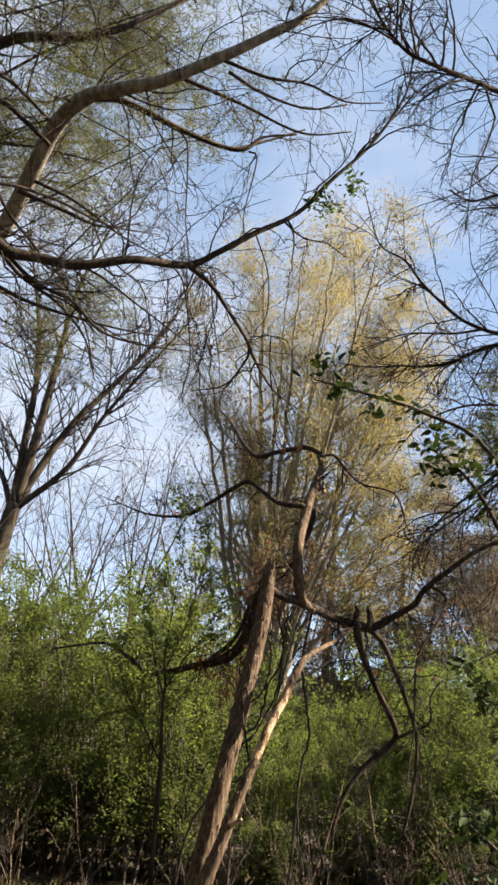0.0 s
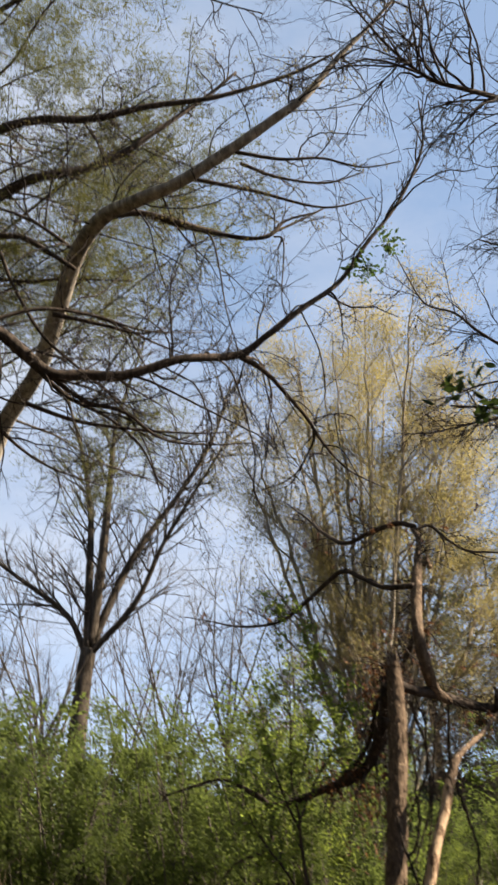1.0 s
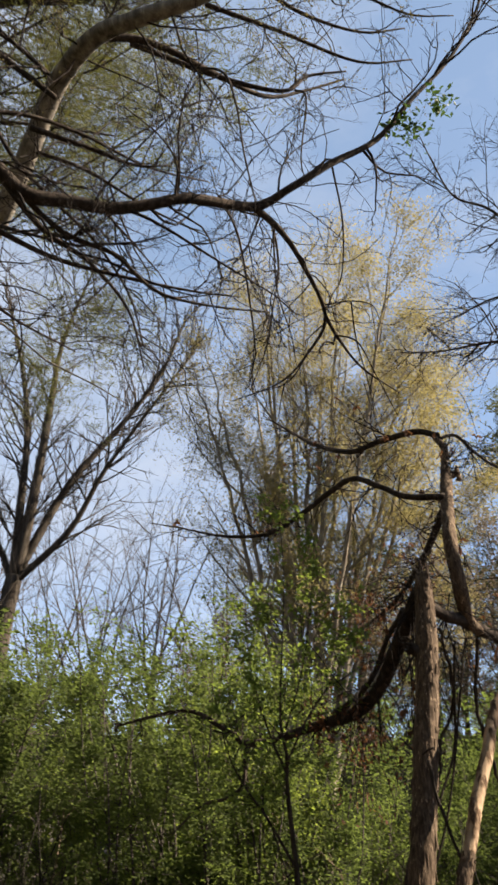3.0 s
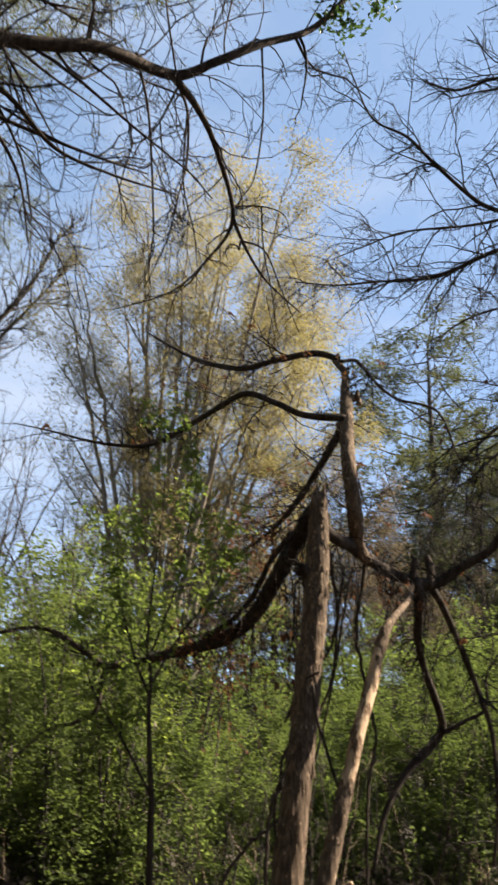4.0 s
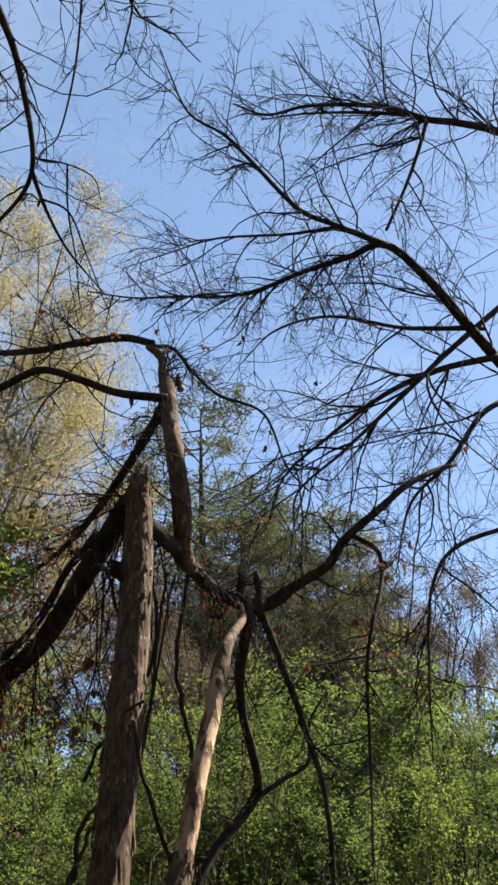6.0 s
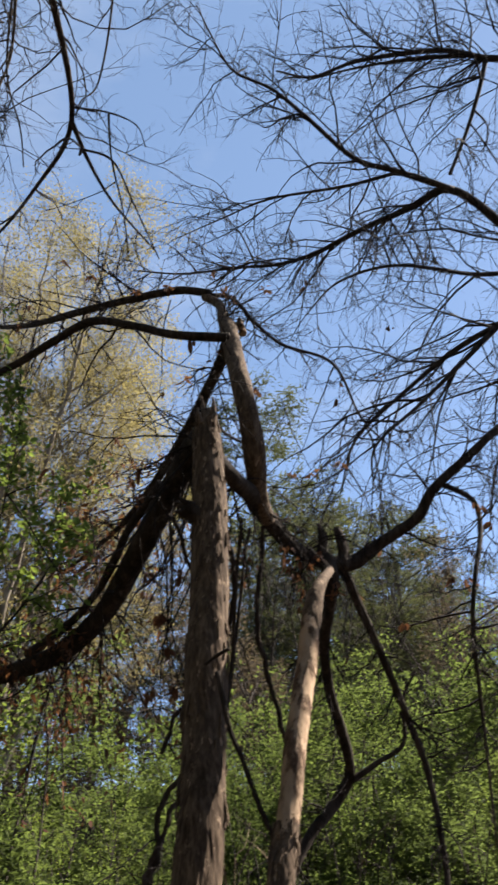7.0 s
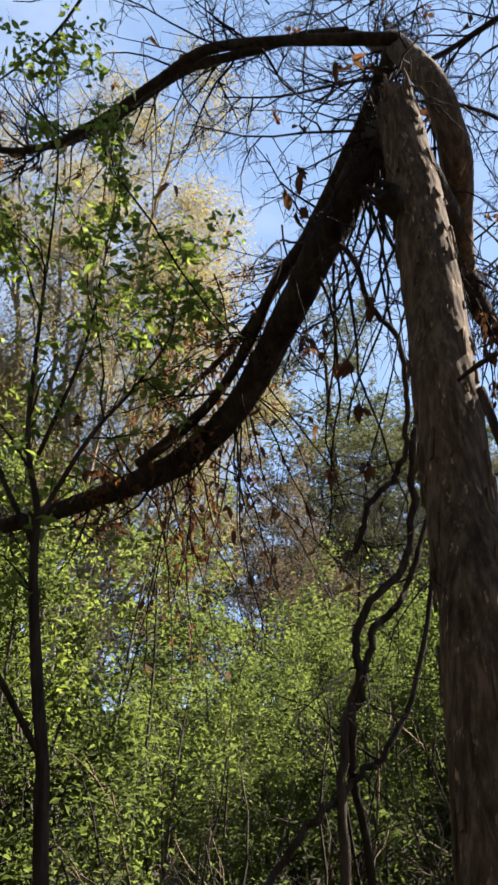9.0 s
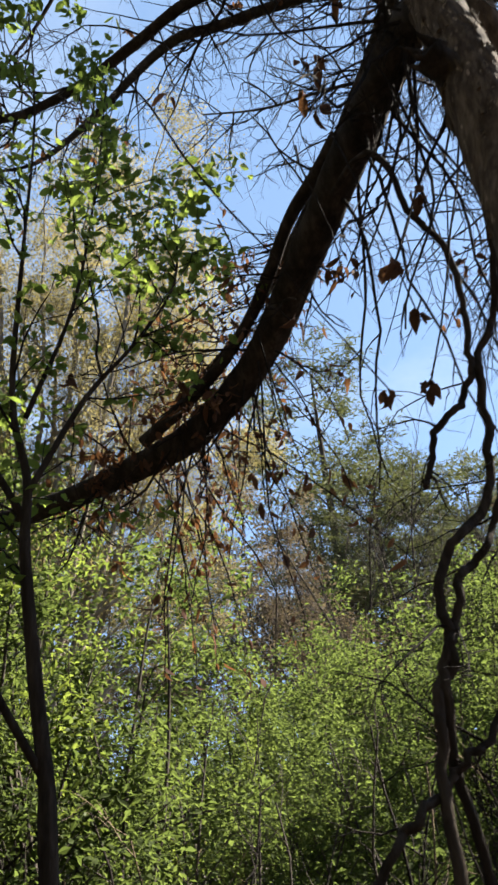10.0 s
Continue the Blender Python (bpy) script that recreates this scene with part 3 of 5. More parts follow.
    for dy, dz, ln in ((-0.03, 0.025, 0.05), (0.015, 0.03, 0.075), (0.03, -0.01, 0.04), (-0.01, -0.03, 0.06), (0.0, 0.0, 0.045)):
        piece("splinter", [(0.53, 11.14 + dy, 3.56 + dz, 0.022), (0.49, 11.14 + dy, 3.575 + dz, 0.016), (0.49 - ln, 11.14 + dy * 1.3, 3.59 + dz * 1.2, 0.004)], M_LIMB, 7, 0.35, 3)
    # the thin branch that springs from the bent top and falls forward
    limbs.append(piece("limb", [(1.2, 12.55, 6.14, 0.022), (1.38, 12.6, 6.2, 0.02), (1.5, 12.6, 6.1, 0.018), (1.59, 12.6, 5.99, 0.016), (1.84, 12.6, 5.8, 0.015), (2.31, 12.6, 5.69, 0.013), (2.52, 12.6, 5.19, 0.010), (2.76, 12.6, 4.95, 0.006)], M_LIMB, 7, 0.1))
    piece("stub", [(2.0, 12.28, 3.72, 0.06), (2.03, 12.28, 3.84, 0.052), (2.02, 12.27, 3.93, 0.045), (2.0, 12.27, 4.0, 0.034), (2.02, 12.27, 4.03, 0.01)], M_LIMB, 14, 0.4, 6, "", 14.0, 0.2)
    piece("stub", [(1.84, 12.22, 3.72, 0.055), (1.83, 12.22, 3.84, 0.046), (1.84, 12.22, 3.94, 0.036), (1.82, 12.22, 4.02, 0.014)], M_LIMB, 14, 0.4, 6, "", 14.0, 0.2)
    piece("stub", [(0.50, 10.46, 1.35, 0.034), (0.58, 10.36, 1.42, 0.026), (0.66, 10.28, 1.48, 0.014)], M_PEELED, 8, 0.3)
    bark_flakes(trunk, trunk_ob, 220, rng, 0.8)
    bark_flakes(second, second_ob, 70, rng, 0.7)
    tw, ends = Buf(), []
    for k, path in enumerate(limbs):
        long = float(np.sum(np.linalg.norm(np.diff(path[:, :3], axis=0), axis=1)))
        dens, ln = (8, 0.8) if k in (3, 4) else (8, 0.6)
        sprout(tw, rng, path, int(long * dens), ln, 0.009, 3, 1.0, -0.04 if k > 4 else -0.01, 0.2, 0.2, 1.0, ends, 6, 5)
    # a dense tangle where the trunk broke
    sprout(tw, rng, trunk[-34:], 18, 0.45, 0.005, 2, 1.2, -0.08, 0.34, 0.1, 1.0, ends)
    sprout(tw, rng, trunk[30:-20], 26, 0.22, 0.0035, 1, 1.2, -0.02, 0.2, 0.0, 1.0, None, 4)
    # dry sprays that still hold dead leaves, hanging under the great limb and behind the break
    hung = []
    sprout(tw, rng, limbs[0][74:125], 26, 0.6, 0.005, 2, 1.3, -0.14, 0.16, 0.0, 1.0, hung, 6, 3)
    for k in range(20):
        i = int(rng.integers(66, 110))
        pts = wander(rng, limbs[0][i, :3] + rng.normal(0, 0.04, 3), np.array([rng.normal(0, 0.3), rng.normal(0, 0.3), -1.0]), 0.5 + 0.7 * rng.random(), 9, 0.12, -0.12)
        string = np.column_stack([pts, np.linspace(0.005, 0.002, 10)])
        tube(tw, string, 4, cap=False)
        hung += [string[2:6], string[5:]]
    sprout(tw, rng, limbs[1][24:], 50, 0.8, 0.006, 2, 1.0, -0.03, 0.18, 0.0, 1.0, hung, 6, 3)
    sprout(tw, rng, limbs[0][44:70], 4, 0.5, 0.006, 2, 1.3, -0.16, 0.14, 0.0, 1.0, hung, 6, 3)
    sprout(tw, rng, limbs[5][30:50], 8, 0.5, 0.005, 2, 1.2, -0.3, 0.16, 0.0, 1.0, hung, 5, 2)
    sprout(tw, rng, limbs[5][4:58], 16, 0.95, 0.007, 3, 1.2, -0.26, 0.2, 0.0, 1.0, ends, 7, 3)
    sprout(tw, rng, limbs[5][0:44], 12, 0.8, 0.005, 2, 1.2, -0.4, 0.16, 0.0, 1.0, ends, 8, 3)
    for k in range(11):
        i = int(rng.integers(6, 44))
        pts = wander(rng, limbs[0][i, :3], np.array([0.25 + rng.normal(0, 0.3), rng.normal(0, 0.3), -0.8]), 0.7 + 0.8 * rng.random(), 11, 0.16, -0.14)
        strand = np.column_stack([pts, np.linspace(0.008, 0.003, 12)])
        tube(tw, strand, 5, cap=False)
        sprout(tw, rng, strand, 5, 0.35, 0.004, 2, 0.8, -0.12, 0.18, 0.2, 1.0, ends, 5, 3)
    sprout(tw, rng, limbs[0][4:36], 16, 0.7, 0.008, 3, 1.2, -0.12, 0.2, 0.0, 1.0, ends, 7, 4)
    bunches = [(2.01, 12.4, 6.35), (2.81, 12.4, 6.05), (2.65, 12.4, 5.53), (1.44, 11.8, 4.19), (1.6, 11.8, 4.21), (1.81, 11.8, 4.33), (0.63, 12.9, 6.32), (0.91, 12.8, 6.34), (0.46, 11.5, 3.1), (0.5, 11.5, 2.93), (0.42, 11.6, 2.71), (0.56, 11.6, 2.75), (0.44, 11.8, 3.31), (0.65, 12.2, 4.93), (0.54, 11.4, 3.33), (0.35, 12.3, 2.94), (1.02, 12.0, 5.21), (1.54, 12.2, 6.03)]
    for q in bunches:
        q = np.array(q)
        pts = wander(rng, q, np.array([rng.normal(0, 0.4), rng.normal(0, 0.4) * (0.3 if q[2] < 3.5 else 1.0), 1.0]), max(0.55, 4.0 - q[2]) + 0.2 * rng.random(), 7, 0.09, 0.0)
        tube(tw, np.column_stack([pts, np.linspace(0.003, 0.005, 8)]), 4, cap=False)
    ob = part("crown", tw, M_TWIG, tree, kind="stuff")
    ob.matrix_parent_inverse = inv
    lv = Buf()
    for q in bunches:
        leaves_fine(lv, rng, np.array(q) + rng.normal(0, 0.014, (int(rng.integers(5, 9)), 3)), 0.047, 0.6, 2.0, 0.9)
    near = [t for t in ends if t[0, 2] > 3.0]
    for t in rng.choice(len(near), 75, replace=False):
        q = near[t]
        leaves_fine(lv, rng, q[-1, :3] + rng.normal(0, 0.008, (int(rng.integers(2, 5)), 3)), 0.06, 0.5, 2.2, 1.1)
    for t in hung:
        m = int(rng.integers(2, 7))
        leaves_fine(lv, rng, along(rng, [t[len(t) // 3:]], m, 0.015), 0.043, 0.5, 1.6, 1.1)
    ob = part("dead_foliage", lv, M_DEAD, tree, "curled russet dead leaves", kind="stuff", smooth=False)
    ob.matrix_parent_inverse = inv
    return tree


broken_tree()


def hanging_vine(ctrl, label):
    b = Buf()
    rng = np.random.default_rng(int(abs(ctrl[0][0] * 1000)))
    path = spline(ctrl, 8)
    path[1:-1, :3] += rng.normal(0, 0.011, (len(path) - 2, 3))
    path[2:-2, :3] = (path[1:-3, :3] + path[2:-2, :3] + path[3:-1, :3]) / 3
    path[:, 3] *= 1.15
    tube(b, path, 8, 0.2, 14)
    root = thing("hanging_vine", tuple(ctrl[-1][:3]), label, "vine", "vines under the broken tree")
    inv = Matrix.Translation(-Vector(ctrl[-1][:3]))
    part("stem", b, M_LIMB, root).matrix_parent_inverse = inv
    t = Buf()
    sprout(t, rng, path, 9, 0.4, 0.004, 2, 0.9, -0.08, 0.2, 0.1)
    part("side_shoot", t, M_TWIG, root, kind="stuff").matrix_parent_inverse = inv


V_LABEL = "dark twisted woody vine hanging from the broken tree"
hanging_vine(rad([(0.50, 11.95, 3.78), (0.57, 11.65, 3.74), (0.65, 11.65, 3.49), (0.77, 11.65, 3.33), (0.78, 11.65, 3.14), (0.75, 11.65, 2.87), (0.71, 11.65, 2.77), (0.59, 11.65, 2.62), (0.50, 11.65, 2.43)], 0.011, 0.009), V_LABEL)
hanging_vine(rad([(0.80, 11.4, 3.80), (0.92, 11.6, 3.35), (0.88, 11.65, 3.06), (0.78, 11.65, 2.87), (0.75, 11.65, 2.63), (0.69, 11.65, 2.40), (0.54, 11.65, 2.25), (0.47, 11.65, 2.11), (0.47, 11.65, 1.97), (0.41, 11.65, 1.83), (0.39, 11.65, 1.65), (0.36, 11.6, 0.8), (0.4, 11.6, 0.0)], 0.011, 0.014), V_LABEL)
hanging_vine(rad([(0.95, 11.5, 3.70), (0.90, 11.65, 2.85), (0.73, 11.65, 2.41), (0.63, 11.65, 2.23), (0.55, 11.65, 2.17), (0.50, 11.65, 2.02), (0.43, 11.66, 1.83), (0.5, 11.7, 1.2), (0.55, 11.7, 0.0)], 0.009, 0.013), V_LABEL)
hanging_vine(rad([(1.1, 11.75, 3.75), (0.80, 11.68, 2.3), (0.56, 11.65, 1.77), (0.46, 11.65, 1.71), (0.39, 11.66, 1.64), (0.30, 11.65, 1.59), (0.20, 11.65, 1.50), (0.0, 11.7, 1.1), (-0.1, 11.7, 0.0)], 0.008, 0.012), V_LABEL)
hanging_vine(rad([(1.25, 11.85, 3.86), (1.18, 11.9, 3.28), (1.21, 11.9, 2.94), (1.26, 11.9, 2.68), (1.32, 11.9, 2.43), (1.32, 11.9, 2.19), (1.26, 11.9, 1.97), (1.24, 11.9, 0.9), (1.21, 11.9, 0.0)], 0.014, 0.011), V_LABEL)


# ---- the two trees whose boughs cross the sky ----
def bough_tree(name, base, label, limbs, seed, per_m, length, trunk_mat, skip=0):
    """A tree from named limbs, each a list of control points; twigs grow along all of them."""
    rng = np.random.default_rng(seed)
    base = Vector(base)
    tree = thing(name, base, label, "tree")
    inv = Matrix.Translation(-base)
    tw, ends = Buf(), []
    for k, (nm, ctrl, sides, *share) in enumerate(limbs):
        b = Buf()
        path = spline(ctrl, 6)
        tube(b, path, sides, 0.08, 3)
        part(nm, b, trunk_mat if nm == "trunk" else M_LIMB, tree).matrix_parent_inverse = inv
        if k == 0 and skip < 0:
            continue
        if k == 0:
            path = path[skip:]
        long = float(np.sum(np.linalg.norm(np.diff(path[:, :3], axis=0), axis=1)))
        some = share[0] if share else 1.0
        sprout(tw, rng, path, int(long * per_m * some), length * (1.0 if some > 0.9 else 0.65), 0.0145 if some > 0.9 else 0.011, 3, 0.9, -0.015, 0.24, 0.03, 0.8, ends, 7, 6 if some > 0.9 else 4)
    part("crown", tw, M_TWIG, tree, kind="stuff").matrix_parent_inverse = inv
    return tree, inv, ends, rng


def leaning_tree():
    limbs = [("trunk", [(-9.6, 18.4, -0.2, 0.26), (-8.6, 17.2, 3.0, 0.22), (-7.0, 15.5, 6.6, 0.19), (-6.11, 14.6, 8.13, 0.165), (-5.45, 13.94, 9.25, 0.15), (-4.65, 13.28, 9.76, 0.14), (-4.07, 12.62, 10.41, 0.142), (-3.52, 11.96, 11.11, 0.132), (-2.88, 11.3, 11.15, 0.118),
                        (-2.25, 11.0, 11.1, 0.102), (-1.61, 10.83, 11.15, 0.092), (-0.80, 10.70, 11.51, 0.082), (-0.14, 10.62, 11.89, 0.07), (0.36, 10.60, 12.25, 0.058), (0.91, 10.60, 12.95, 0.04), (1.42, 10.60, 13.51, 0.03), (2.0, 10.5, 14.1, 0.015)], 14),
             ("limb", rad([(-2.88, 11.3, 11.15), (-2.42, 11.46, 11.3), (-1.93, 11.61, 11.22), (-1.40, 12.06, 11.29), (-0.76, 12.66, 11.51), (-0.19, 13.13, 12.09), (0.45, 13.5, 12.7)], 0.06, 0.016), 8, 0.6),
             ("limb", rad([(-1.65, 11.85, 11.2), (-1.25, 11.4, 10.6), (-1.06, 11.0, 9.65), (-0.96, 10.87, 8.83), (-0.83, 10.95, 8.2)], 0.018, 0.008), 6),
             ("limb", rad([(-0.8, 10.7, 11.5), (-0.1, 10.9, 11.4), (0.5, 11.2, 11.6), (1.1, 11.4, 11.5), (1.7, 11.6, 11.7)], 0.03, 0.008), 7, 0.6),
             ("limb", rad([(-4.0, 12.5, 10.5), (-3.2, 12.6, 10.2), (-2.4, 12.9, 9.8), (-1.6, 13.3, 9.6)], 0.035, 0.008), 7),
             ("limb", rad([(-4.6, 13.2, 9.8), (-4.0, 12.6, 9.2), (-3.3, 12.4, 8.8), (-2.5, 12.5, 8.3)], 0.035, 0.008), 7),
             ("limb", rad([(-2.56, 11.9, 11.74), (-1.45, 12.03, 11.26), (-0.54, 12.15, 11.06), (-0.16, 12.28, 11.46), (0.37, 12.4, 11.66)], 0.045, 0.012), 7, 0.7),
             ("limb", rad([(-1.5, 11.3, 11.68), (-0.56, 11.6, 11.52), (0.46, 11.9, 11.28), (1.25, 12.2, 11.62)], 0.035, 0.01), 7, 0.7),
             ("limb", rad([(-0.72, 11.2, 11.74), (-0.19, 11.47, 11.62), (0.52, 11.73, 11.61), (1.15, 12.0, 11.98)], 0.03, 0.01), 7, 0.7),
             ("limb", rad([(-0.36, 12.1, 11.02), (-0.21, 12.07, 10.84), (-0.3, 12.03, 9.79), (-0.23, 12.0, 9.35)], 0.016, 0.007), 7, 0.5),
             ("limb", rad([(-6.6, 13.0, 12.1), (-5.06, 13.13, 11.69), (-4.3, 13.27, 11.72), (-3.04, 13.4, 11.57)], 0.05, 0.012), 7, 0.7),
             ("limb", rad([(-3.5, 11.95, 11.1), (-4.2, 11.6, 11.6), (-5.0, 11.4, 11.9), (-5.8, 11.3, 12.0)], 0.035, 0.01), 7)]
    tree, inv, ends, rng = bough_tree("leaning_tree", (-9.6, 18.4, 0.0), "tall leaning tree with grey bark and bare spreading boughs", limbs, 11, 3.2, 2.0, M_LEAN, 36)
    bd = Buf()
    top = [t for t in ends if t[0, 2] > 9.5]
    leaves_at(bd, rng, along(rng, top, 5000, 0.06), 0.036, 0.45)
    part("bud_haze", bd, M_CATKIN, tree, "swelling olive brown buds", kind="stuff", smooth=False).matrix_parent_inverse = inv


def spreading_tree():
    limbs = [("trunk", [(-8.2, 9.6, 0.2, 0.32), (-8.0, 9.7, 3, 0.27), (-7.6, 10.2, 7.5, 0.22), (-7.4, 11.0, 11.5, 0.17), (-7.25, 11.5, 15.0, 0.13), (-7.2, 11.7, 18.0, 0.09), (-7.0, 12.0, 21.0, 0.04), (-6.8, 12.1, 23.0, 0.015)], 14),
             ("limb", rad([(-7.65, 10.1, 7.0), (-6.0, 9.6, 7.8), (-4.8, 9.55, 8.05), (-3.94, 9.6, 8.1), (-3.59, 9.77, 8.14), (-3.30, 9.93, 7.9), (-2.98, 10.05, 7.63), (-2.63, 10.2, 7.66), (-2.23, 10.32, 7.66), (-1.86, 10.42, 7.78), (-1.48, 10.55, 7.95), (-0.85, 11.0, 8.2), (-0.44, 11.02, 8.47), (0.0, 11.08, 8.84), (0.55, 11.3, 9.37), (0.99, 11.33, 9.99), (1.56, 11.43, 10.8), (2.03, 11.5, 11.85), (2.1, 11.5, 12.8)], 0.095, 0.012, 1.25), 9),
             ("limb", rad([(-0.86, 11.0, 8.2), (-0.58, 11.33, 8.14), (-0.33, 11.70, 7.96), (-0.03, 12.62, 7.83), (-0.20, 13.5, 7.85), (-0.61, 14.8, 8.05), (-1.43, 16.4, 8.55)], 0.04, 0.008), 7, 0.75),
             ("limb", rad([(-0.85, 11.0, 8.2), (-0.66, 11.9, 8.6), (-0.6, 12.6, 8.5), (-0.67, 12.6, 7.99), (-0.75, 12.6, 7.42), (-0.95, 12.6, 6.8)], 0.018, 0.006), 6, 0.95),
             ("limb", rad([(-1.2, 10.7, 8.1), (-1.06, 11.9, 8.45), (-0.92, 12.6, 7.7), (-0.91, 12.6, 7.31), (-0.96, 12.6, 6.86)], 0.016, 0.006), 6, 0.95),
             ("limb", rad([(-0.66, 11.9, 8.6), (-0.62, 12.6, 8.22), (-0.46, 12.6, 7.58), (-0.4, 12.6, 7.14)], 0.012, 0.005), 6, 0.6),
             ("limb", rad([(0.0, 11.08, 8.84), (0.18, 12.0, 8.75), (0.19, 12.6, 8.4), (0.04, 12.6, 8.09), (0.0, 12.6, 7.86)], 0.012, 0.005), 6, 0.7),
             ("limb", rad([(-0.03, 12.6, 7.98), (0.29, 12.6, 8.03), (0.55, 12.6, 7.96), (0.64, 12.6, 7.71)], 0.011, 0.004), 6, 0.3),
             ("limb", rad([(0.29, 12.6, 8.03), (0.33, 12.6, 7.48), (0.44, 12.6, 6.93), (0.5, 12.6, 6.46)], 0.011, 0.004), 6, 0.3),
             ("limb", rad([(0.08, 12.7, 7.61), (0.34, 12.6, 7.45), (0.53, 12.6, 7.02), (0.76, 12.6, 6.46)], 0.012, 0.005), 6, 0.3),
             ("limb", rad([(-0.03, 12.62, 7.83), (0.15, 12.75, 7.55), (0.42, 12.9, 7.25), (0.9, 13.2, 7.05)], 0.027, 0.007), 6, 0.45),
             ("limb", rad([(-7.3, 11.1, 11.3), (-5.8, 12.5, 12.95), (-4.73, 12.6, 13.54), (-3.79, 12.9, 13.92), (-3.12, 12.95, 14.24), (-2.68, 12.99, 14.6), (-1.62, 13.4, 15.9), (-1.0, 13.5, 16.6)], 0.12, 0.025), 9),
             ("limb", rad([(-7.22, 11.65, 17.0), (-6.15, 12.5, 18.2), (-4.95, 12.5, 19.0), (-3.53, 12.5, 20.0), (-2.45, 12.5, 20.8), (-1.2, 12.5, 21.4)], 0.07, 0.015), 8),
             ("limb", rad([(-7.05, 11.95, 20.3), (-6.31, 12.5, 20.4), (-5.0, 12.55, 20.0), (-3.76, 12.6, 19.5), (-2.22, 12.7, 18.7), (-1.24, 12.8, 17.9), (-0.3, 12.9, 17.4)], 0.06, 0.012), 8),
             ("limb", rad([(-7.3, 11.2, 12.2), (-5.43, 11.71, 13.76), (-4.39, 11.74, 14.02), (-3.40, 11.9, 14.02), (-2.40, 12.07, 14.31), (-1.20, 12.35, 14.61), (0.18, 12.8, 15.45), (1.0, 12.96, 16.02)], 0.10, 0.02), 9),
             ("limb", rad([(-5.24, 11.2, 11.12), (-4.81, 11.3, 11.12), (-4.23, 11.4, 11.09), (-3.77, 11.5, 10.77), (-3.39, 11.6, 10.48)], 0.06, 0.035), 7, 0.7),
             ("limb", rad([(-4.01, 10.4, 9.94), (-3.85, 10.57, 9.48), (-3.47, 10.73, 8.75), (-3.03, 10.9, 8.29), (-2.54, 11.07, 7.82), (-2.17, 11.23, 7.24), (-2.02, 11.4, 6.72)], 0.03, 0.008), 7, 0.6),
             ("limb", rad([(-3.13, 10.3, 8.7), (-2.55, 10.47, 8.57), (-2.08, 10.63, 8.47), (-1.73, 10.8, 8.61)], 0.035, 0.008), 7, 0.5),
             ("limb", rad([(-3.3, 10.1, 7.3), (-2.74, 10.38, 7.13), (-2.1, 10.65, 7.08), (-1.45, 10.93, 7.09), (-1.0, 11.2, 7.19)], 0.03, 0.007), 7, 0.8),
             ("limb", rad([(-3.35, 9.9, 7.95), (-2.95, 10.4, 7.55), (-2.5, 10.9, 7.4), (-2.2, 11.4, 7.15), (-2.1, 11.9, 6.75)], 0.035, 0.008), 7),
             ("limb", rad([(-3.3, 9.93, 7.9), (-2.7, 10.3, 7.4), (-2.2, 10.5, 7.25), (-1.8, 10.7, 6.95), (-1.3, 10.9, 6.9), (-0.7, 11.2, 7.0)], 0.032, 0.008), 7, 0.7),
             ("limb", rad([(-3.9, 9.6, 8.1), (-3.2, 9.9, 8.5), (-2.6, 10.3, 8.6), (-2.0, 10.8, 8.6), (-1.4, 11.4, 8.9)], 0.03, 0.008), 7, 0.7),
             ("limb", rad([(-4.6, 9.55, 8.05), (-3.9, 10.2, 7.3), (-3.4, 10.9, 6.9), (-2.8, 11.6, 6.8)], 0.03, 0.008), 7)]
    tree, inv, ends, rng = bough_tree("spreading_tree", (-8.2, 9.6, 0.1), "tree with long dark bare boughs reaching overhead", limbs, 12, 3.6, 1.9, M_GREY, -1)
    gl = Buf()
    for x, z, n, w in ((0.95, 9.55, 110, 0.1), (0.78, 9.62, 40, 0.06), (1.33, 9.93, 60, 0.075), (1.3, 10.1, 24, 0.05)):
        leaves_at(gl, rng, np.array([x, 11.34, z]) + rng.normal(0, 1, (n, 3)) * np.array([w, w, w * 1.15]), 0.075, 0.55)
    part("foliage", gl, M_IVY, tree, "small tuft of fresh green leaves", kind="stuff", smooth=False).matrix_parent_inverse = inv


leaning_tree()
spreading_tree()


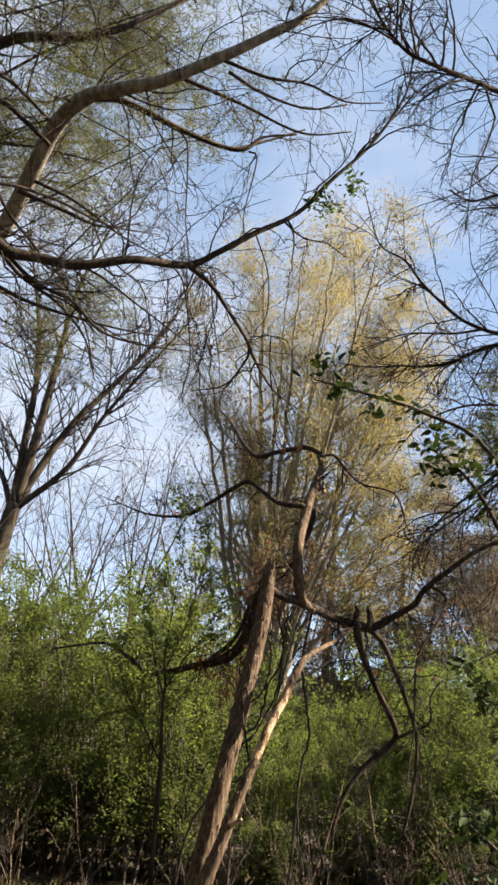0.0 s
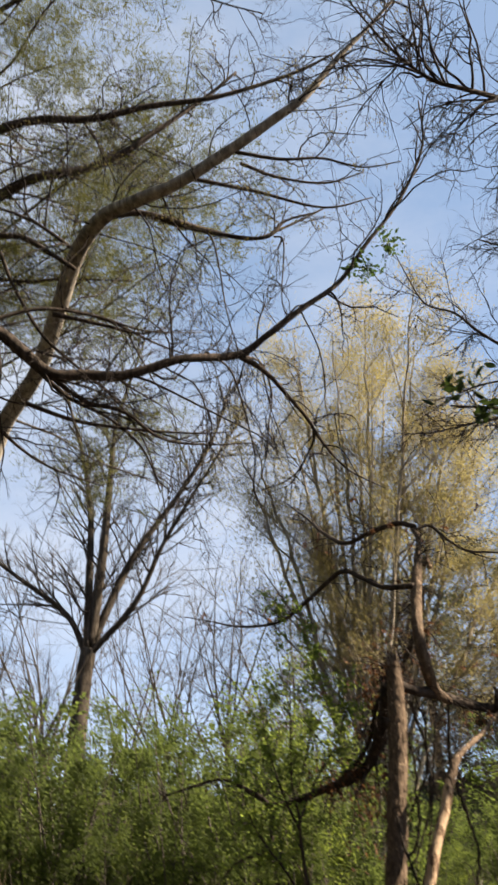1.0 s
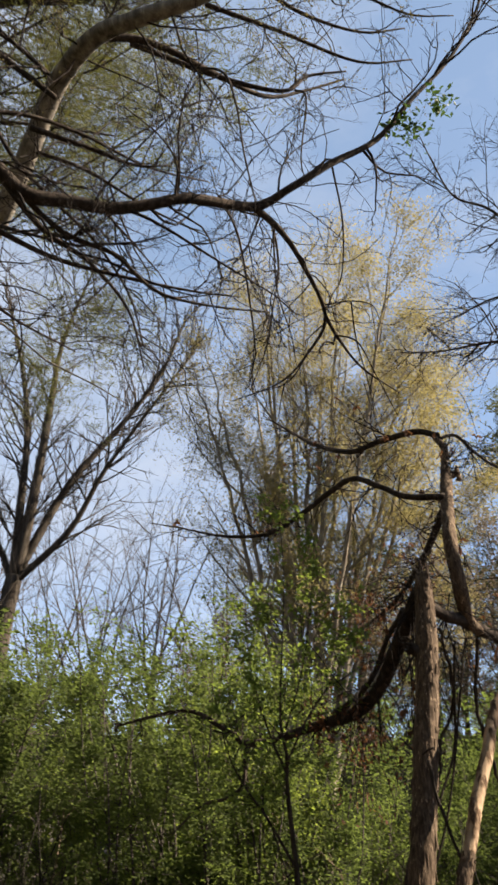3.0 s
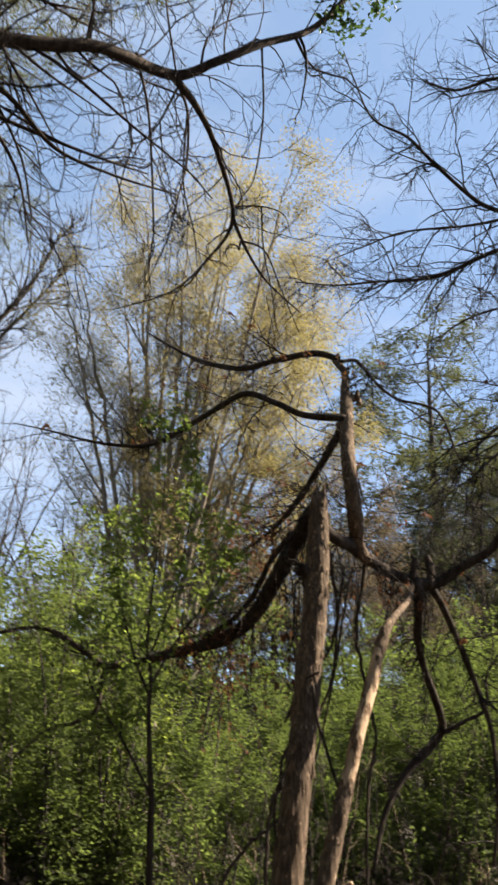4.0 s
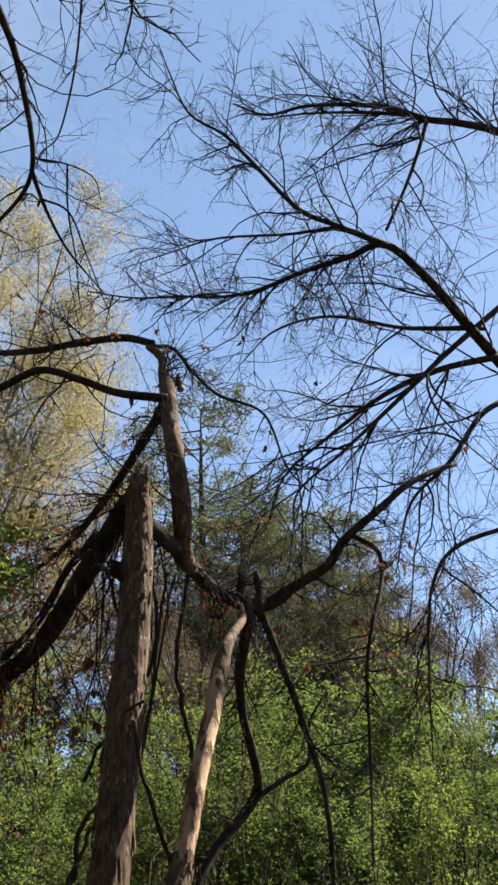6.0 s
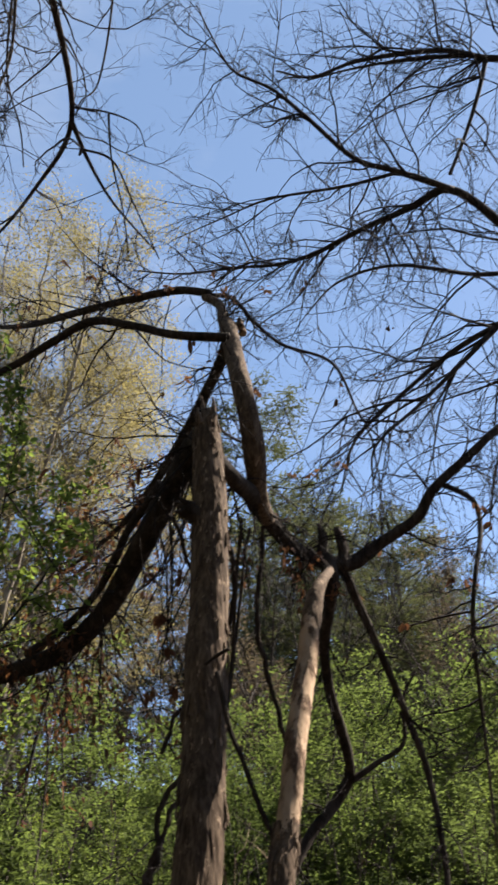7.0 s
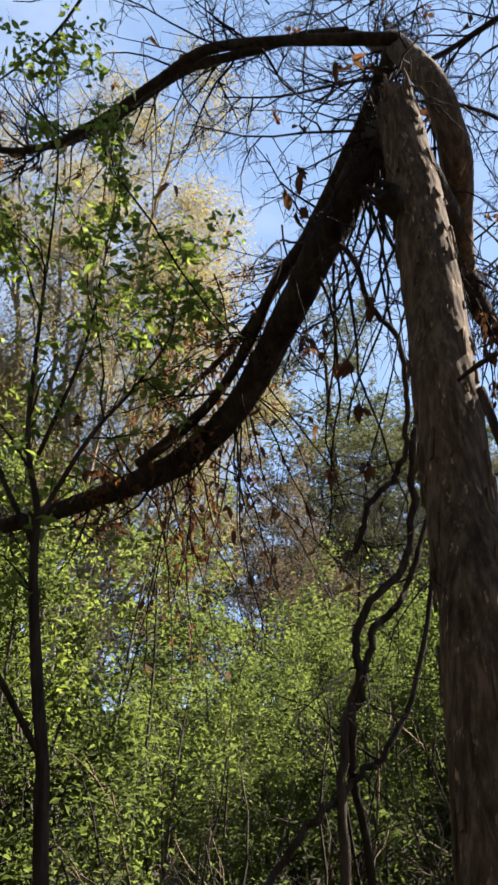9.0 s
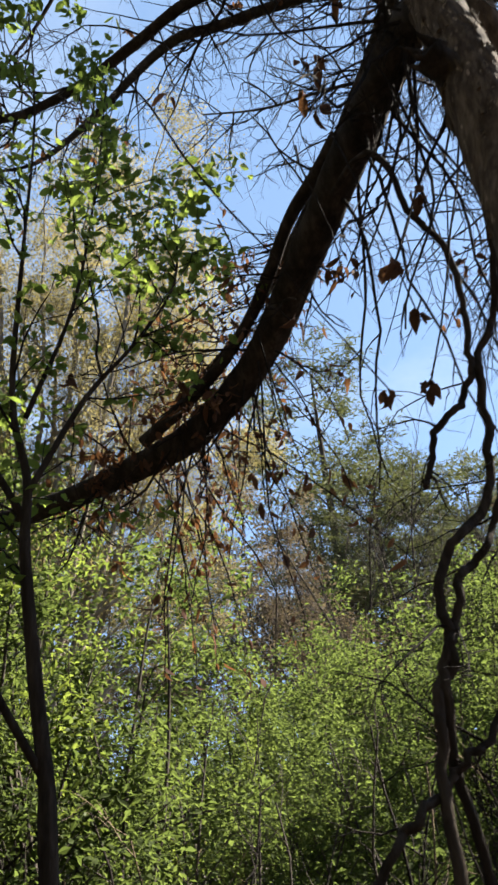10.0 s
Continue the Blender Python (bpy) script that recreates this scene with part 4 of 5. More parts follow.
# ---- the tree that reaches in from the right ----
def reaching_tree():
    rng = np.random.default_rng(21)
    base = Vector((10.4, 14.2, ground_z(10.4, 14.2)))
    tree = thing("reaching_tree", base, "bare tree with long dark drooping boughs and fine twigs", "tree")
    inv = Matrix.Translation(-base)

    def piece(name, ctrl, sides=8, material=None):
        b = Buf()
        path = spline(ctrl, 6)
        tube(b, path, sides, 0.08, 3)
        part(name, b, material or M_LIMB, tree).matrix_parent_inverse = inv
        return path

    piece("trunk", [(10.4, 14.2, -0.2, 0.3), (10.2, 14.1, 2.5, 0.25), (10.0, 14.0, 6.0, 0.22), (9.9, 13.9, 10.0, 0.17), (9.8, 13.9, 14.0, 0.10), (9.7, 13.9, 17.0, 0.04)], 14, M_GREY)
    L = []
    L.append(piece("limb", rad([(10.15, 14.1, 3.0), (9.15, 12.9, 4.0), (7.6, 12.4, 5.2), (6.0, 12.65, 6.6), (5.18, 12.69, 7.44), (4.71, 12.70, 7.97), (4.25, 12.88, 8.53), (4.05, 13.4, 8.66), (3.78, 14.1, 8.84), (3.44, 14.71, 8.87), (3.10, 15.15, 8.95), (2.65, 15.6, 9.13), (2.09, 16.1, 9.28), (1.5, 16.5, 9.5)], 0.11, 0.01, 0.6)))
    L.append(piece("limb", rad([(4.25, 12.85, 8.5), (3.86, 12.82, 8.5), (3.52, 12.91, 8.63), (3.20, 13.15, 8.95), (2.67, 13.21, 9.5), (2.37, 13.41, 10.06), (1.96, 13.59, 10.44), (1.75, 13.71, 11.15), (1.6, 13.8, 11.8)], 0.04, 0.007)))
    L.append(piece("limb", rad([(3.6, 12.88, 8.6), (3.2, 13.4, 8.75), (2.6, 14.2, 9.1), (2.2, 14.8, 9.2), (1.7, 15.4, 9.2)], 0.022, 0.006), 6))
    L.append(piece("limb", rad([(9.92, 13.95, 8.6), (8.9, 12.75, 9.3), (7.4, 12.2, 10.2), (6.2, 12.4, 10.7), (5.38, 12.44, 10.62), (4.93, 12.55, 10.6), (4.55, 12.93, 11.05), (4.08, 14.0, 11.95), (3.72, 14.7, 12.3), (3.4, 15.2, 12.9)], 0.10, 0.015, 0.6)))
    L.append(piece("limb", rad([(4.75, 12.7, 10.75), (4.3, 13.1, 11.0), (3.9, 13.9, 11.6), (3.5, 14.5, 11.9)], 0.03, 0.01), 6))
    L.append(piece("limb", rad([(4.95, 12.55, 10.6), (4.75, 12.6, 10.0), (4.55, 12.75, 9.4), (4.27, 12.86, 8.75)], 0.03, 0.02), 6))
    L.append(piece("limb", rad([(5.5, 12.65, 7.1), (4.8, 12.9, 6.9), (4.2, 13.2, 6.6), (3.6, 13.5, 6.1), (3.1, 13.7, 5.6), (2.9, 13.8, 5.0)], 0.045, 0.006), 7))
    L.append(piece("limb", rad([(5.9, 12.6, 6.7), (5.0, 12.5, 6.2), (4.4, 12.5, 5.5), (3.9, 12.6, 5.0), (3.7, 12.7, 4.3)], 0.04, 0.006), 7))
    L.append(piece("limb", rad([(7.4, 12.4, 5.4), (6.4, 12.9, 5.3), (5.2, 13.3, 5.0), (4.7, 13.4, 4.5), (4.5, 13.4, 3.6), (4.4, 13.4, 2.7)], 0.04, 0.006), 7))
    L.append(piece("limb", rad([(5.89, 12.7, 8.04), (4.85, 12.7, 7.08), (4.3, 12.7, 6.54), (3.71, 12.7, 5.96), (3.18, 12.7, 5.45), (2.69, 12.7, 4.99), (2.61, 12.7, 4.61)], 0.04, 0.006), 7))
    L.append(piece("limb", rad([(5.42, 12.7, 7.51), (4.57, 12.8, 7.35), (4.26, 12.9, 7.35), (3.42, 13.0, 7.34), (2.77, 13.1, 7.05), (2.4, 13.2, 6.62)], 0.035, 0.006), 7))
    # boughs above the path that come in over the first steps
    L.append(piece("limb", rad([(9.95, 13.95, 7.4), (8.6, 12.2, 8.3), (5.5, 10.2, 9.6), (3.6, 9.2, 9.4), (2.6, 8.45, 9.14), (1.89, 7.81, 8.78), (1.55, 7.64, 8.8), (1.23, 7.58, 9.23), (0.9, 7.5, 9.9)], 0.06, 0.008, 0.7)))
    tw = Buf()
    for path in L:
        long = float(np.sum(np.linalg.norm(np.diff(path[:, :3], axis=0), axis=1)))
        sprout(tw, rng, path, int(long * 5.6), 1.7, 0.0125, 3, 0.85, -0.045, 0.16, 0.12, 0.9, None, 7, 6)
    part("crown", tw, M_TWIG, tree, kind="stuff").matrix_parent_inverse = inv


reaching_tree()


# ---- the young tree in leaf beside the path ----
def sapling():
    rng = np.random.default_rng(31)
    base = Vector((-0.40, 12.4, ground_z(-0.4, 12.4)))
    tree = thing("sapling", base, "slender young tree with fresh light green leaves", "sapling")
    inv = Matrix.Translation(-base)
    L = []
    for ctrl, r0 in (([(-0.40, 12.4, -0.1), (-0.48, 12.4, 1.52), (-0.49, 12.4, 1.77), (-0.53, 12.4, 2.09), (-0.57, 12.4, 2.5), (-0.57, 12.4, 2.76), (-0.63, 12.4, 3.09), (-0.61, 12.4, 3.73), (-0.58, 12.4, 4.51), (-0.63, 12.4, 5.3)], 0.032),
                     ([(-0.57, 12.4, 2.7), (-0.37, 12.42, 3.1), (-0.16, 12.45, 3.4), (0.02, 12.5, 3.75), (0.05, 12.55, 4.2)], 0.014),
                     ([(-0.57, 12.4, 2.6), (-0.75, 12.5, 3.0), (-0.95, 12.6, 3.7), (-1.0, 12.6, 4.6)], 0.016),
                     ([(-0.58, 12.4, 3.0), (-0.4, 12.5, 3.6), (-0.3, 12.5, 4.3), (-0.25, 12.5, 4.9)], 0.012),
                     ([(-0.5, 12.4, 1.8), (-0.75, 12.3, 2.2), (-1.1, 12.3, 2.7), (-1.3, 12.3, 3.4)], 0.014)):
        b = Buf()
        p = spline(rad(ctrl, r0, 0.005), 5)
        p[:, 3] *= np.clip(1.25 - 0.2 * np.maximum(p[:, 2] - 1.0, 0), 0.4, 1.0)
        tube(b, p, 8, 0.08, 8)
        part("stem", b, M_LIMB, tree).matrix_parent_inverse = inv
        L.append(p)
    tw, ends = Buf(), []
    for p in L:
        sprout(tw, rng, p, 24, 0.6, 0.005, 2, 0.8, 0.0, 0.18, 0.25, 1.0, ends, 6, 4)
    part("crown", tw, M_TWIG, tree, kind="stuff").matrix_parent_inverse = inv
    lv = Buf()
    ok = [t for t in ends if t[0, 2] > 2.2]
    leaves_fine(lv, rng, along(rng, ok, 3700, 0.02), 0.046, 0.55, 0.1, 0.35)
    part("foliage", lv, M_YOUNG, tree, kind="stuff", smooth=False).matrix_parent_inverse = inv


sapling()


def evergreen_shrub():
    rng = np.random.default_rng(41)
    base = Vector((2.55, 5.9, ground_z(2.55, 5.9)))
    shrub = thing("evergreen_shrub", base, "evergreen shrub with dark glossy leaves beside the path", "shrub")
    inv = Matrix.Translation(-base)
    L = []
    for ctrl in ([(2.55, 5.9, 0.3), (2.6, 5.9, 1.8), (2.4, 5.85, 3.2), (2.0, 5.8, 4.0), (1.6, 5.75, 4.2), (1.2, 5.75, 4.3), (0.95, 5.75, 4.35)],
                 [(2.5, 5.9, 2.8), (2.1, 5.7, 3.4), (1.85, 5.6, 3.75), (1.6, 5.6, 3.95)],
                 [(2.55, 5.9, 0.6), (2.3, 5.6, 1.4), (2.0, 5.3, 1.9), (1.75, 5.1, 2.1)],
                 [(2.5, 5.8, 0.5), (2.2, 5.4, 1.0), (1.9, 5.0, 1.5), (1.6, 4.8, 1.8)],
                 [(2.58, 5.9, 1.5), (2.4, 6.0, 2.2), (2.2, 6.2, 2.6), (2.0, 6.3, 2.8)]):
        b = Buf()
        p = spline(rad(ctrl, 0.022, 0.004), 5)
        tube(b, p, 7, 0.08, 8)
        part("stem", b, M_LIMB, shrub).matrix_parent_inverse = inv
        L.append(p)
    tw, ends = Buf(), []
    for p in L:
        sprout(tw, rng, p, 12, 0.3, 0.004, 2, 0.9, 0.0, 0.15, 0.45, 0.6, ends, 5, 3)
    part("crown", tw, M_TWIG, shrub, kind="stuff").matrix_parent_inverse = inv
    lv = Buf()
    leaves_fine(lv, rng, along(rng, ends, 520, 0.02), 0.065, 0.5, 0.2, 0.25)
    part("foliage", lv, M_HOLLY, shrub, kind="stuff", smooth=False).matrix_parent_inverse = inv


evergreen_shrub()


# ---- the large budding tree behind the thicket ----
def budding_tree():
    rng = np.random.default_rng(51)
    bx, by = 0.2, 30.0
    base = Vector((bx, by, ground_z(bx, by)))
    tree = thing("budding_tree", base, "tall many-stemmed tree with a wide crown of olive golden buds", "tree")
    inv = Matrix.Translation(-base)

    def top(x):
        return float(np.interp(x, (-5.0, -3.6, -2.2, 0.0, 1.4, 2.6, 4.4, 5.6, 6.5, 7.9, 9.0), (14.0, 19.5, 22.2, 22.9, 22.7, 22.2, 20.8, 19.2, 17.3, 13.0, 9.0)))

    tw, ends = Buf(), []
    mains = 17
    for k in range(mains):
        u = (k + 0.5) / 15 if k < 15 else 0.75
        x1 = -4.0 + 10.2 * u + rng.normal(0, 0.3) if k < 15 else 5.4 + 1.3 * (k - 15) + rng.normal(0, 0.2)
        y1 = by + rng.normal(0, 2.2)
        z1 = top(x1) - 1.6 - (0.5 * rng.random() if k < 15 else 0.6 + 1.1 * ((k * 7) % 5) * rng.random())
        x0, y0 = bx + (u - 0.5) * 0.9, by + rng.normal(0, 0.35)
        main = spline([(x0, y0, -0.3, 0.13), (x0 + (x1 - x0) * 0.10, y0 + (y1 - y0) * 0.1, z1 * 0.25, 0.1), (x0 + (x1 - x0) * 0.36, y0 + (y1 - y0) * 0.4, z1 * 0.5, 0.075),
                       (x0 + (x1 - x0) * 0.7, y0 + (y1 - y0) * 0.75, z1 * 0.78, 0.045), (x1, y1, z1, 0.012)], 6)
        main[2:, :2] += rng.normal(0, 0.05, (len(main) - 2, 2))
        b = Buf()
        tube(b, main, 7, 0.06, 2)
        part("trunk", b, M_PALE, tree).matrix_parent_inverse = inv
        for j in range(9):
            i = int((0.32 + 0.62 * (j / 8)) * (len(main) - 1))
            p0 = main[i, :3]
            tan = main[i + 1, :3] - main[i, :3]
            tan /= np.linalg.norm(tan)
            a = rng.random() * 6.283
            d = tan * 0.9 + np.array([math.cos(a) * 1.05 + 0.1, math.sin(a) * 0.7, 0.15])
            ln = (4.6 - 3.0 * j / 8) * (0.7 + 0.6 * rng.random())
            pts = wander(rng, p0, d, ln, 8, 0.05, 0.05)
            pts[:, 2] = np.minimum(pts[:, 2], [top(q) - 1.5 for q in pts[:, 0]])
            path = np.column_stack([pts, np.linspace(min(0.045, main[i, 3] * 0.65), 0.007, 9)])
            b = Buf()
            tube(b, path, 5, 0.05, 2)
            part("limb", b, M_PALE, tree).matrix_parent_inverse = inv
            sprout(tw, rng, path, 7, 1.6, 0.008, 2, 0.7, 0.05, 0.13, 0.15, 1.0, ends, 5, 5)
        sprout(tw, rng, main[len(main) // 2:], 9, 1.6, 0.009, 2, 0.6, 0.05, 0.13, 0.1, 1.0, ends, 5, 5)
    part("crown", tw, M_PALE, tree, kind="stuff").matrix_parent_inverse = inv
    bd = Buf()
    c = along(rng, ends, 280000, 0.26)
    clump = np.array([noise.noise(Vector(q * 0.45)) + 0.5 * noise.noise(Vector(q * 1.5)) for q in c])
    keep = rng.random(len(c)) < np.clip((c[:, 2] - 2.0 + 0.6 * np.maximum(c[:, 0] - 1, 0)) / 6.5, 0.08, 1.0) * np.clip(0.7 + 0.5 * clump + 0.05 * (c[:, 0] - 1.0), 0.1, 1.0)
    keep &= c[:, 2] < np.array([top(q) for q in c[:, 0]]) + 0.5 * clump + 0.2
    leaves_at(bd, rng, c[keep], 0.095, 0.3, -0.6)
    part("bud_haze", bd, M_BUD, tree, "olive golden spring buds", kind="stuff", smooth=False).matrix_parent_inverse = inv


budding_tree()


# ---- far trees ----
def left_tree():
    rng = np.random.default_rng(61)
    base = Vector((-11.2, 33.7, ground_z(-11.2, 33.7)))
    tree = thing("bare_tree", base, "tall bare tree forking into upright grey stems", "tree", "bare trees behind the thicket")
    inv = Matrix.Translation(-base)
    L = []
    for nm, pts, r0, r1 in (("trunk", [(-11.2, 33.7, -0.3), (-11.05, 33.7, 5), (-10.87, 33.7, 8.2), (-10.68, 33.7, 9.91)], 0.42, 0.32),
                            ("limb", [(-10.7, 33.7, 9.8), (-10.78, 33.7, 12.39), (-10.95, 33.9, 16.1), (-11.73, 34.0, 19.73), (-13.0, 34.3, 23.5)], 0.22, 0.03),
                            ("limb", [(-10.65, 33.7, 9.9), (-10.17, 33.4, 13.28), (-9.88, 33.2, 16.77), (-9.56, 33.0, 19.74), (-8.24, 32.5, 23.5)], 0.26, 0.03),
                            ("limb", [(-10.6, 33.7, 10.0), (-9.11, 34.2, 13.66), (-7.21, 34.5, 16.47), (-5.69, 35, 19.25), (-4.6, 35, 22.5)], 0.2, 0.03),
                            ("limb", [(-10.6, 33.7, 9.7), (-8.61, 33.2, 11.52), (-7.34, 33.0, 13.98), (-5.01, 32.5, 17.27), (-3.6, 32.5, 19.5)], 0.15, 0.02),
                            ("limb", [(-10.75, 33.7, 9.6), (-11.61, 33.5, 11.32), (-13.91, 33.2, 13.15), (-15.54, 33.0, 14.53), (-17, 33, 16.5)], 0.14, 0.02)):
        b = Buf()
        p = spline(rad(pts, r0, r1), 6)
        tube(b, p, 8, 0.06, 2)
        part(nm, b, M_GREY, tree).matrix_parent_inverse = inv
        L.append(p)
    tw = Buf()
    for p in L[1:]:
        sprout(tw, rng, p, 38, 3.2, 0.04, 3, 0.62, 0.05, 0.12, 0.12, 1.0, None, 5, 5)
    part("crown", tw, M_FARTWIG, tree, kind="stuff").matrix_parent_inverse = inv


left_tree()


def bare_tree(seed, height, haze=0, label="bare grey forest tree with a haze of fine twigs"):
    """A bare forest tree of the given height, standing at the origin."""
    rng = np.random.default_rng(seed)
    tree = thing("bare_tree", (0, 0, 0), label, "tree", "bare trees behind the thicket")
    b = Buf()
    fork = height * (0.3 + 0.15 * rng.random())
    lean = rng.normal(0, 0.04, 2)
    end = np.array([lean[0] * fork, lean[1] * fork, fork])
    p = spline([(0, 0, -0.3, 0.0105 * height), (end[0] * 0.3, end[1] * 0.3, fork * 0.55, 0.0085 * height), (*end, 0.007 * height)], 6)
    tube(b, p, 7, 0.05, 1)
    part("trunk", b, M_GREY, tree)
    tw, ends = Buf(), []
    for k in range(5):
        b = Buf()
        a, out = k * 1.257 + rng.normal(0, 0.25), 0.2 + 0.42 * rng.random()
        start = end - np.array([0, 0, 0.06 * fork * k])
        q = wander(rng, start, np.array([math.cos(a) * out, math.sin(a) * out, 1.0]), (height - fork) * (0.8 + 0.3 * rng.random()), 8, 0.06, 0.02)
        limb = np.column_stack([q, np.linspace(0.0038 * height, 0.008, 9)])
        tube(b, limb, 6, 0.05, 1)
        part("limb", b, M_GREY, tree)
        sprout(tw, rng, limb, 9, height * 0.24, 0.0013 * height, 3, 0.7, 0.02, 0.16, 0.1, 1.0, ends, 4, 4)
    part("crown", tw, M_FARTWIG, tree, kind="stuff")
    if haze:
        bd = Buf()
        leaves_at(bd, rng, along(rng, ends, haze, 0.2), 0.12, 0.5)
        part("bud_haze", bd, M_DRY, tree, kind="stuff", smooth=False)
    return tree


def pine_tree(seed, height, crown, tufts=2600, needle=0.34, boughs=40, reach=0.22, per=5, wide=0.2, leaf=None):
    """A pine with long boughs whose ends carry layered clumps of needle tufts."""
    rng = np.random.default_rng(seed)
    tree = thing("pine_tree", (0, 0, 0), "tall pine with layered olive green needle clumps", "tree", "pines behind the thicket")
    b = Buf()
    p = spline([(0, 0, -0.3, 0.3), (0.1, 0, height * 0.4, 0.24), (0.05, 0.1, height * 0.75, 0.14), (0, 0, height * 0.97, 0.03)], 6)
    tube(b, p, 8, 0.05, 1)
    part("trunk", b, M_GREY, tree)
    tw, nd, ends = Buf(), Buf(), []
    for k in range(boughs):
        u = crown + (1 - crown) * (k + rng.random()) / boughs
        z = height * u * 0.97
        a = k * 2.4 + rng.normal(0, 0.4)
        ln = height * reach * (1.42 - ((u - crown) / (1 - crown)) ** 2.2) * (0.55 + 0.65 * rng.random()) + 0.5
        pts = wander(rng, np.array([0, 0, z]), np.array([math.cos(a), math.sin(a), 0.05]), ln, 6, 0.13, 0.04)
        path = np.column_stack([pts, np.linspace(0.05, 0.012, 7)])
        tube(tw, path, 4, cap=False)
        sprout(tw, rng, path, 6, ln * 0.34 + 0.3, 0.014, 1, 0.9, 0.06, 0.12, 0.4, 0.45, ends, 4)
    boughs_ob = part("crown", tw, M_GREY, tree, kind="stuff")
    pads = []
    for t in ends:
        pads.append(np.array([*(t[-1, :3] * 0.75 + t[0, :3] * 0.25), 0.25 + 0.55 * np.linalg.norm(t[-1, :3] - t[0, :3])]))
    pads = np.array(pads)
    k = rng.choice(len(pads), tufts, p=pads[:, 3] ** 2 / np.sum(pads[:, 3] ** 2))
    c = pads[k, :3] + rng.normal(0, 0.42, (tufts, 3)) * pads[k, 3:] * np.array([1.0, 1.0, 0.42]) + np.array([0, 0, 0.1])
    c = np.repeat(c, per, axis=0) + rng.normal(0, needle * 0.4, (tufts * per, 3)) * np.array([1, 1, 0.6])
    leaves_at(nd, rng, c, needle, wide, -0.15, 0.1, 0.3, 0.3)
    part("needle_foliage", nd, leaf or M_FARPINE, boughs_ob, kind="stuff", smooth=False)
    return tree


def place(proto, spots):
    for k, (x, y, s, turn) in enumerate(spots):
        m = pose(x, y, ground_z(x, y), 0, 0, turn)
        if k == 0:
            proto.matrix_basis = m
            proto.scale = (s, s, s)
        else:
            c = copy_thing(proto, m)
            c.scale = (s, s, s)


place(bare_tree(71, 19.0), [(-9.8, 42, 0.9, 0), (-22, 40, 1.0, 60), (20, 52, 0.9, 130), (-1.0, 47, 1.0, 200), (36, 50, 0.95, 10)])
place(bare_tree(72, 17.0), [(-6.8, 43, 1.05, 0), (-17, 46, 1.1, 90), (-13.5, 37, 0.85, 140), (-7.6, 36, 0.8, 255), (-16.5, 36, 0.9, 200), (26, 50, 1.0, 180), (9, 50, 1.0, 300)])
place(bare_tree(73, 16.0), [(-14, 50, 1.15, 0), (31, 46, 1.0, 120), (5, 55, 1.05, 220), (23, 42, 0.85, 310), (14, 56, 1.1, 20), (-3.5, 38, 0.95, 75)])
place(bare_tree(74, 11.0), [(-12, 31, 1.0, 0), (-5, 33, 0.9, 80), (7.5, 27, 0.9, 160), (11, 31, 1.1, 240), (15.5, 30, 1.05, 30), (20, 33, 1.15, 330), (25, 34, 1.1, 200), (9.5, 37, 1.2, 110), (17, 38, 1.2, 70), (0.5, 34, 1.1, 20), (13, 26, 0.85, 290), (-1, 27, 0.75, 15)])
place(bare_tree(75, 12.0, 9000, "round-headed tree in a haze of grey brown buds"), [(20.5, 35, 1.05, 80), (25, 37, 1.0, 240), (11.5, 38, 0.8, 300), (8.5, 33, 0.7, 30), (7.0, 33, 1.0, 60), (2.5, 36, 0.62, 140), (5.5, 35, 0.6, 10), (10.5, 34, 0.65, 100), (5, 40, 0.75, 200), (-3, 36, 0.7, 250)])
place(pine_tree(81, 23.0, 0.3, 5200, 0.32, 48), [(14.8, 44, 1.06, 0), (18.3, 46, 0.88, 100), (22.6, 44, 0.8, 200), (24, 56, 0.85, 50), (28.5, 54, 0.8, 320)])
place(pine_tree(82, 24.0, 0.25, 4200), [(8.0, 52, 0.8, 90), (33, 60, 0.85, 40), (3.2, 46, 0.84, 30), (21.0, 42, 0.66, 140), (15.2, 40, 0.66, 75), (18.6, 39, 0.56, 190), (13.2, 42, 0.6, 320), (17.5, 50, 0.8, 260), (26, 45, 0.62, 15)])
place(pine_tree(83, 26.0, 0.42, 10500, 0.21, 56, 0.2, 16, 0.07, M_NEEDLE), [(-9.0, 15.3, 1.0, 0)])


